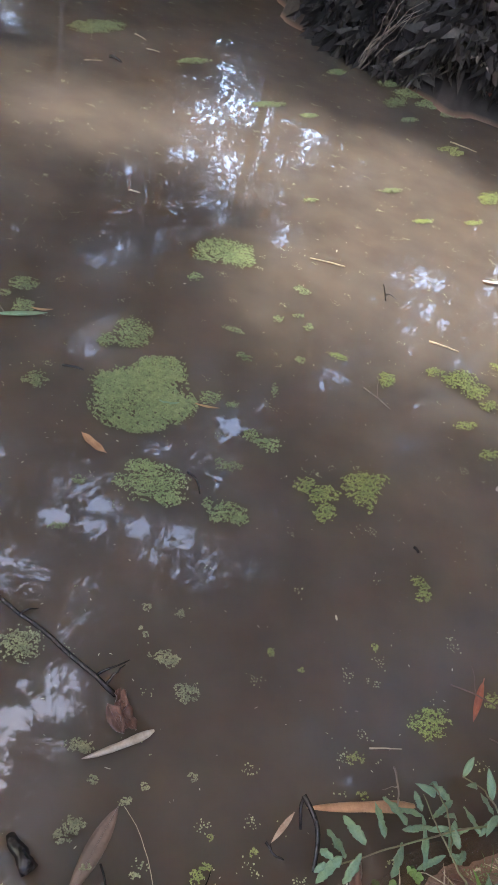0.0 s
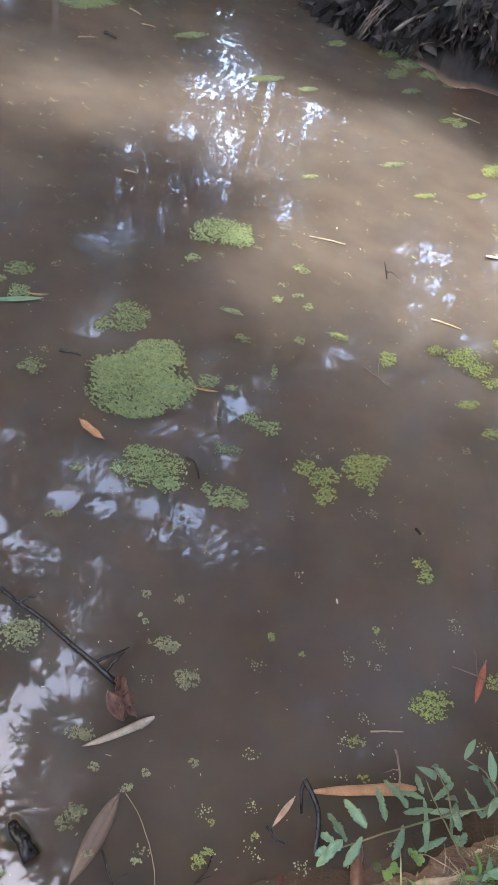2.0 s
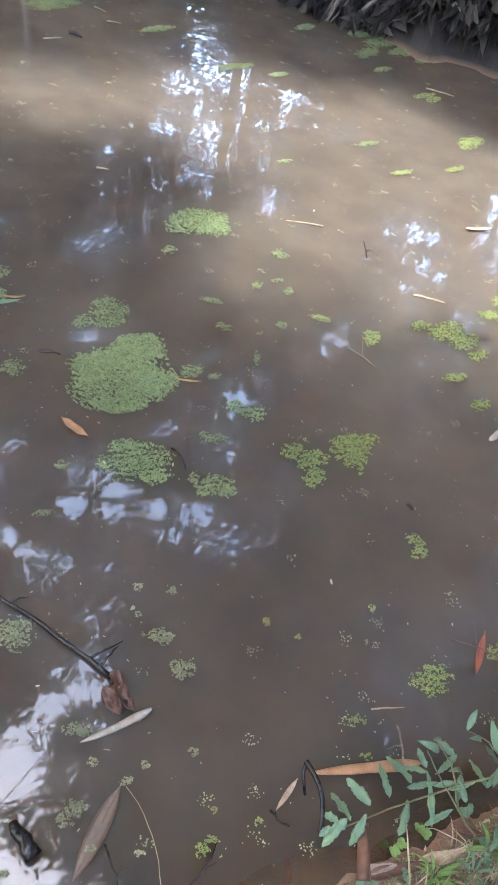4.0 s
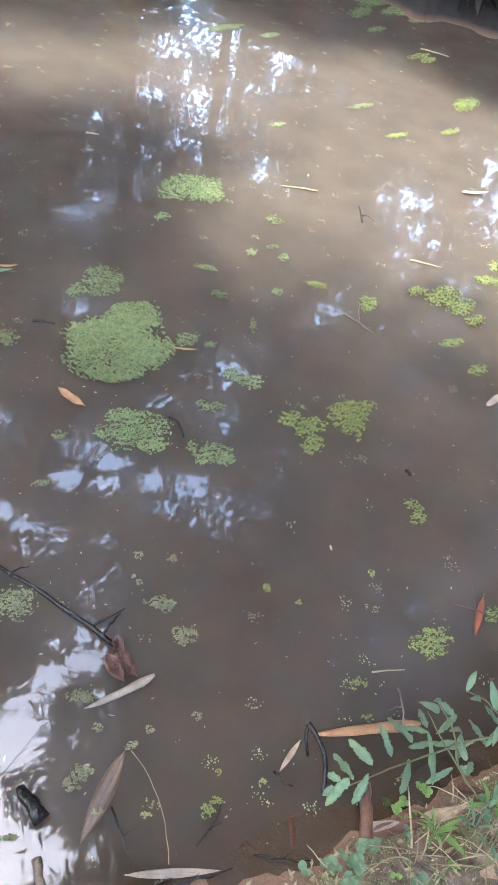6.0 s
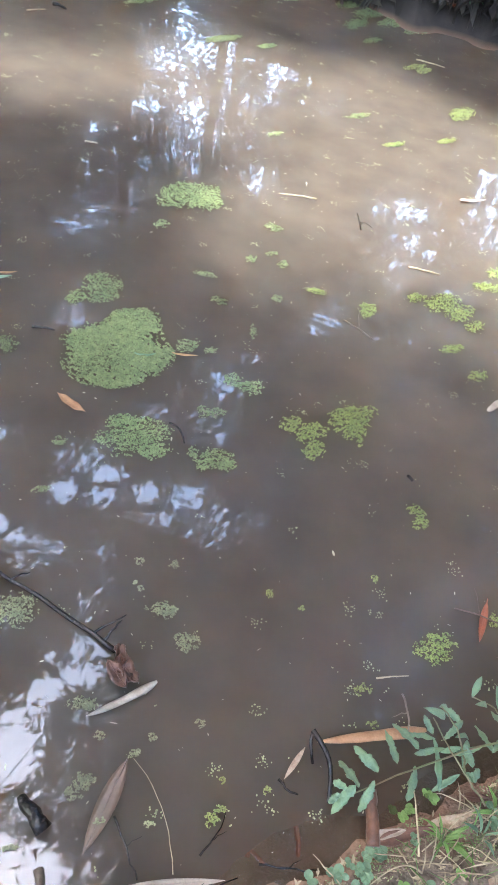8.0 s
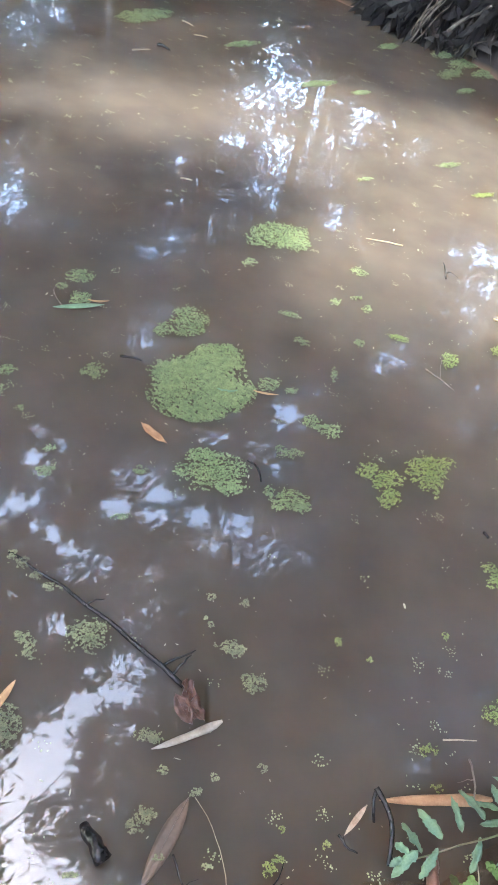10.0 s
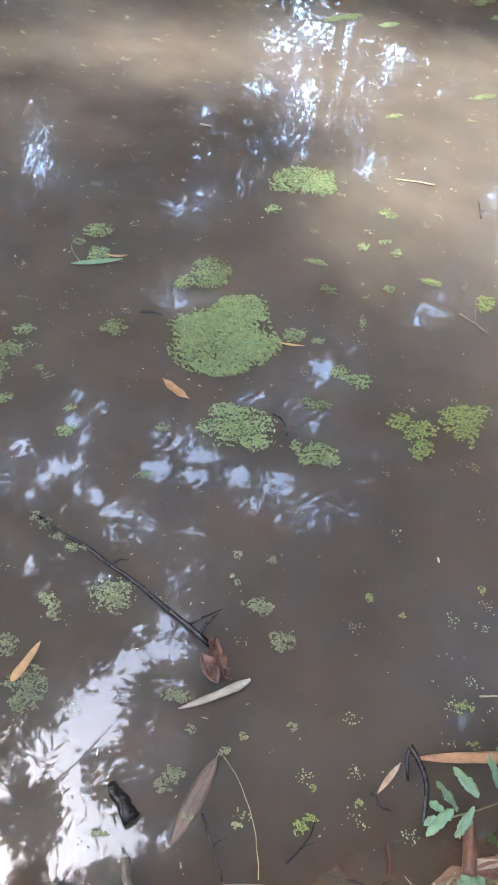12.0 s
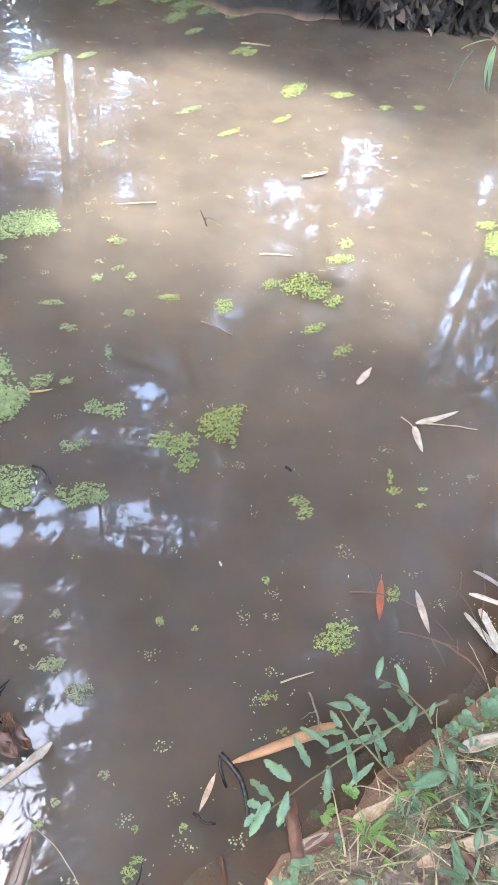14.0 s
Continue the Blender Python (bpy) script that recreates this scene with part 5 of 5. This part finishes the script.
for k, (x, y) in enumerate(((0.955, 0.950), (0.985, 0.985), (0.925, 0.915), (1.01, 0.93), (0.97, 0.91), (1.04, 0.99))):
    seedling(x, y, 6, 0.024, PLANT_BLUE, "leafy blue-green herb crowding the water's edge", "leafy herbs at the edge", 200 + k)

# dry litter on the near bank
def bank_leaf(label, a, b, w, mat, lift=0.012, **kw):
    fallen_leaf(label, a, b, w, mat, z=(gz(*a) + lift, gz(*b) + lift), **kw)


bank_leaf("folded red-brown bamboo sheath on the soil", (0.555, 0.640), (0.660, 0.695), 0.022, LEAF_BROWN, fold=0.6, curl=0.03, name="bamboo_sheath", strip=True)
bank_leaf("torn pale tan bamboo sheath on the soil", (0.640, 0.690), (0.755, 0.748), 0.022, SHEATH, fold=0.5, curl=-0.05, wavy=0.3, name="bamboo_sheath", strip=True)
bank_leaf("pale torn sheath tip among the seedlings", (0.548, 0.648), (0.600, 0.672), 0.016, LEAF_GREY, fold=0.5, curl=0.06, name="bamboo_sheath", strip=True)
bank_leaf("long tan bamboo sheath lying on the bank", (0.745, 0.626), (0.950, 0.700), 0.024, SHEATH, fold=0.35, curl=-0.03, name="bamboo_sheath", strip=True, lift=0.02)
bank_leaf("grey weathered bamboo sheath on the bank", (0.725, 0.515), (0.890, 0.584), 0.022, LEAF_GREY, fold=0.6, curl=-0.02, name="bamboo_sheath", strip=True, lift=0.018)
bank_leaf("smooth pale bamboo sheath at the edge of the plants", (0.855, 0.833), (1.000, 0.877), 0.026, LEAF_GREY, fold=0.6, curl=-0.02, name="bamboo_sheath", strip=True, lift=0.018)
bank_leaf("brown curled leaf on the soil", (0.70, 0.765), (0.755, 0.775), 0.018, LEAF_BROWN, fold=0.3, curl=0.1)
bank_leaf("brown broad leaf under a sheath", (0.80, 0.655), (0.845, 0.60), 0.026, LEAF_BROWN, fold=0.2, curl=0.08)
for k in range(60):
    x = rng.uniform(0.46, 1.10)
    y = 0.5 + (x - 0.35) * 0.79 - rng.uniform(0.03, 0.33)
    a, L = rng.uniform(0, 6.28), rng.uniform(0.05, 0.15)
    q = (x + L * math.cos(a), y + L * math.sin(a))
    twig("thin dry straw on the soil", bent((x, y, gz(x, y) + 0.004), (*q, max(gz(*q), 0) + 0.006), (rng.uniform(-0.02, 0.02), rng.uniform(-0.02, 0.02), 0.012), 7, 0.001, k), rng.uniform(0.001, 0.0022), 0.0008, STRAW, name="straw", group="straws on the bank", sides=5)


def soil_litter():
    n = 7000
    x = rng.uniform(0.25, 1.3, n)
    y = 0.5 + (x - 0.35) * 0.79 - rng.uniform(0.0, 0.5, n) ** 1.3
    z = ground_height(x, y)
    ok = z > 0.002
    x, y, z = x[ok], y[ok], z[ok]
    n = len(x)
    size = rng.uniform(0.0015, 0.006, n) * rng.choice([0.7, 1, 1.8], n, p=[0.5, 0.4, 0.1])
    rock = np.array([[1, 0, 0], [-0.9, 0.1, 0], [0, 1, 0.1], [0.1, -1, 0], [0, 0, 0.8], [0.1, 0, -0.7]])
    rock_t = np.array([[4, 0, 2], [4, 2, 1], [4, 1, 3], [4, 3, 0], [5, 2, 0], [5, 1, 2], [5, 3, 1], [5, 0, 3]])
    v, t = scattered(rock, rock_t, np.stack([x, y, z], 1), turns(n, 0.6), np.stack([size, size * 0.8, size * 0.7], 1))
    tagged(part("soil_crumbs", mesh_tris("soil_crumbs", v, t, SOIL)), "crumbs and clods of damp brown soil", "soil", kind="stuff")
    m = 900
    x = rng.uniform(0.35, 1.2, m)
    y = 0.5 + (x - 0.35) * 0.79 - rng.uniform(0.01, 0.4, m)
    size = rng.uniform(0.006, 0.022, m)
    v, t = scattered(BLADE, BLADE_T, np.stack([x, y, ground_height(x, y) + 0.003], 1), turns(m, 0.25), np.stack([size, size * 0.35, size * 0.5], 1))
    tagged(part("leaf_litter", mesh_tris("leaf_litter", v, t, STRAW)), "small scraps of dry leaf on the soil", "litter", kind="stuff")
    m = 15000
    cx = rng.uniform(0.4, 1.15, 70)
    cy = 0.5 + (cx - 0.35) * 0.79 - rng.uniform(0.02, 0.33, 70)
    k = rng.integers(0, 70, m)
    x, y = cx[k] + rng.normal(0, 0.017, m), cy[k] + rng.normal(0, 0.013, m)
    size = rng.uniform(0.0008, 0.0024, m)
    z = ground_height(x, y)
    ok = z > 0.003
    x, y, z, size, m = x[ok], y[ok], z[ok], size[ok], int(ok.sum())
    v, t = scattered(OVAL, OVAL_T, np.stack([x, y, z + rng.uniform(0, 0.006, m)], 1), turns(m, 0.5), np.stack([size, size * 0.8, size], 1))
    tagged(part("moss", mesh_tris("moss", v, t, WEED)), "low green moss and tiny creeping leaves on the soil", "moss", kind="stuff")


soil_litter()


def bank_grass(name, label, n, mat, lo, hi, flat, seed):
    """Thin arching grass blades rooted along the near bank, thick in tussocks."""
    r = np.random.default_rng(seed)
    cx = r.uniform(0.50, 1.25, 26)
    cy = 0.5 + (cx - 0.35) * 0.79 - r.uniform(0.04, 0.36, 26)
    k = r.integers(0, 26, n)
    x, y = cx[k] + r.normal(0, 0.03, n), cy[k] + r.normal(0, 0.025, n)
    z = ground_height(x, y)
    ok = z > 0.006
    x, y, z = x[ok], y[ok], z[ok]
    m = len(x)
    L, yaw, bend = r.uniform(lo, hi, m), r.uniform(0, 6.28, m), r.uniform(0.5, 1.3, m) * flat
    wid = r.uniform(0.0007, 0.0016, m)
    v = []
    for f, w in ((0.0, 0.8), (0.35, 1.0), (0.7, 0.75), (1.0, 0.05)):
        out, up = L * np.sin(bend * (0.35 + 0.65 * f)) * f, L * np.cos(bend * (0.35 + 0.65 * f)) * f
        px, py, pz = x + out * np.cos(yaw), y + out * np.sin(yaw), z + np.maximum(up, 0.002) - 0.002 * (f == 0)
        for side in (-1, 1):
            v.append(np.stack([px - side * wid * w * np.sin(yaw), py + side * wid * w * np.cos(yaw), pz], 1))
    v = np.stack(v, 1).reshape(-1, 3)
    quad = np.array([(a, a + 1, a + 3) for a in (0, 2, 4)] + [(a, a + 3, a + 2) for a in (0, 2, 4)])
    t = (quad[None] + (np.arange(m) * 8)[:, None, None]).reshape(-1, 3)
    tagged(part(name, mesh_tris(name, v, t, mat)), label, "grass", kind="stuff")


bank_grass("grass_blades", "thin green grass blades on the near bank", 110, PLANT_GRASS, 0.03, 0.08, 0.95, 301)
bank_grass("dry_grass_blades", "thin bleached dry grass lying on the near bank", 300, STRAW, 0.03, 0.10, 1.3, 302)


def bank_cover():
    """Dead leaves and short grass over the rest of the bank."""
    n = 9000
    x, y = rng.uniform(-6, 6, n), rng.uniform(-6, 4, n)
    near, far, right, left = shore(x, y)
    ok = np.minimum(near, right) < -0.5
    x, y = x[ok], y[ok]
    m = len(x)
    size = rng.uniform(0.04, 0.12, m)
    v, t = scattered(BLADE, BLADE_T, np.stack([x, y, ground_height(x, y) + 0.006], 1), turns(m, 0.2), np.stack([size, size * 0.3, size * 0.6], 1))
    tagged(part("fallen_leaves", mesh_tris("fallen_leaves", v, t, LEAF_BROWN)), "brown dead leaves strewn over the bank", "litter", kind="stuff")
    n = 16000
    x, y = rng.uniform(-6, 6, n), rng.uniform(-6, 4, n)
    near, far, right, left = shore(x, y)
    ok = (np.minimum(near, right) < -0.5) & (waves(x, y, 1.4, 61) > 0.1)
    x, y = x[ok], y[ok]
    m = len(x)
    size = rng.uniform(0.05, 0.14, m)
    v, t = scattered(np.array([[0, -0.5, 0], [0, 0.5, 0], [0.25, 0.3, 0.8], [0.55, 0, 1.0]]), np.array([[0, 1, 2], [0, 2, 3]]), np.stack([x, y, ground_height(x, y)], 1), turns(m, 0.3), np.stack([size, np.full(m, 0.006), size], 1))
    tagged(part("grass", mesh_tris("grass", v, t, PLANT_LIGHT)), "short green grass on the bank", "grass", kind="stuff")


bank_cover()

# ---- far bank ----
def far_grass():
    n = 22000
    x = rng.uniform(-1.2, 2.6, n)
    back = 4.95 + 2.6 / (1 + np.exp((x + 1.35) * 3.2))
    y = back + rng.uniform(0.02, 1.2, n) ** 1.2
    z = ground_height(x, y)
    size = rng.uniform(0.05, 0.22, n)
    rot = turns(n, 0.35, rng.normal(-1.57, 0.6, n))
    v, t = scattered(np.array([[0, 0, 0], [0.4, 0.5, 0.28], [1, 0, -0.25], [0.4, -0.5, 0.28]]), FLAT_BLADE_T, np.stack([x, y, z + rng.uniform(0, 0.1, n)], 1), rot, np.stack([size, size * 0.02 + 0.002, size], 1))
    tagged(part("dry_grass", mesh_tris("dry_grass", v, t, DRY_GRASS)), "grey-brown dry grass hanging over the far bank", "grass", kind="stuff")


far_grass()


def brush(x, y, n, height, lean, seed, label):
    r = np.random.default_rng(seed)
    e = thing("brushwood", label, "shrub", (x, y, 0.0))
    for k in range(n):
        tip = Vector((lean + r.uniform(-0.22, 0.22), r.uniform(-0.05, 0.25), height * r.uniform(0.6, 1.2)))
        v, t = tube(bent((r.uniform(-0.02, 0.02), 0, -0.03), tip, (r.uniform(-0.05, 0.05), 0, 0.02), 7, 0.012, seed + k), [0.006 - 0.0007 * j for j in range(8)], 5, 0.1)
        part("twig", mesh_tris("twig", v, t, WOOD_GREY, True), e)


brush(-0.41, 4.97, 9, 0.45, 0.15, 5, "bare grey twigs rising from the water at the far bank")
brush(-0.18, 4.98, 5, 0.35, 0.28, 9, "bare leaning twigs against the far bank")
brush(0.75, 5.05, 6, 0.40, 0.10, 12, "thin bare twigs on the far bank")
twig("fallen grey branch leaning on the far bank", bent((-0.20, 4.93, 0.12), (0.12, 5.15, 0.34), (0, 0, 0.03), 8, 0.01, 61), 0.010, 0.006, WOOD_GREY, name="fallen_branch")
rosette(0.24, 5.02, 16, 0.16, LEAF_GREY, "clump of pale dead leaves hanging on the far bank", 0.2, width=0.16, seed=71)
rosette(0.40, 5.0, 7, 0.20, PLANT_BLUE, "dark teal leafy plant on the far bank", 0.4, width=0.22, seed=72)
rosette(0.40, 4.97, 5, 0.10, LEAF_RED, "rusty dead leaves at the foot of the far bank", 0.2, width=0.3, seed=73)
rosette(1.30, 4.95, 6, 0.14, LEAF_GREY, "pale dry leaves hanging from the far bank", 0.2, width=0.15, seed=74)


def hanging_bamboo():
    """A young bamboo shoot drooping over the water from the far bank."""
    e = thing("bamboo_shoot", "drooping bamboo shoot with a few blue-green leaves over the water", "bamboo", (2.1, 4.7, 0.55))
    base = Vector(e.location)
    v, t = tube(bent((0, 0, 0), Vector((1.42, 3.98, 0.27)) - base, (0, 0, 0.25), 10, 0.005, 3), [0.006 - 0.0004 * k for k in range(11)], 6)
    part("culm", mesh_tris("culm", v, t, STEM, True), e)
    v, t = tube(bent(Vector((1.42, 3.98, 0.27)) - base, Vector((1.28, 3.92, 0.24)) - base, (0, 0, 0.01), 5, 0.002, 4), [0.003] * 6, 5)
    part("side_twig", mesh_tris("side_twig", v, t, STEM, True), e)
    for k, (a, b, w) in enumerate((((1.42, 3.95, 0.26), (1.41, 3.85, 0.10), 0.028), ((1.44, 3.98, 0.25), (1.45, 3.90, 0.07), 0.026), ((1.33, 3.93, 0.24), (1.25, 3.86, 0.08), 0.024), ((1.55, 4.08, 0.34), (1.52, 3.95, 0.20), 0.024))):
        d = Vector(b) - Vector(a)
        ob = part("leaf", leaf_mesh("leaf", d.length, w, PLANT_BLUE, 0.2, -0.05, 0.2, seed=k), e)
        ob.matrix_basis = toward(Vector(a) - base, Vector(b) - base, 70)


hanging_bamboo()
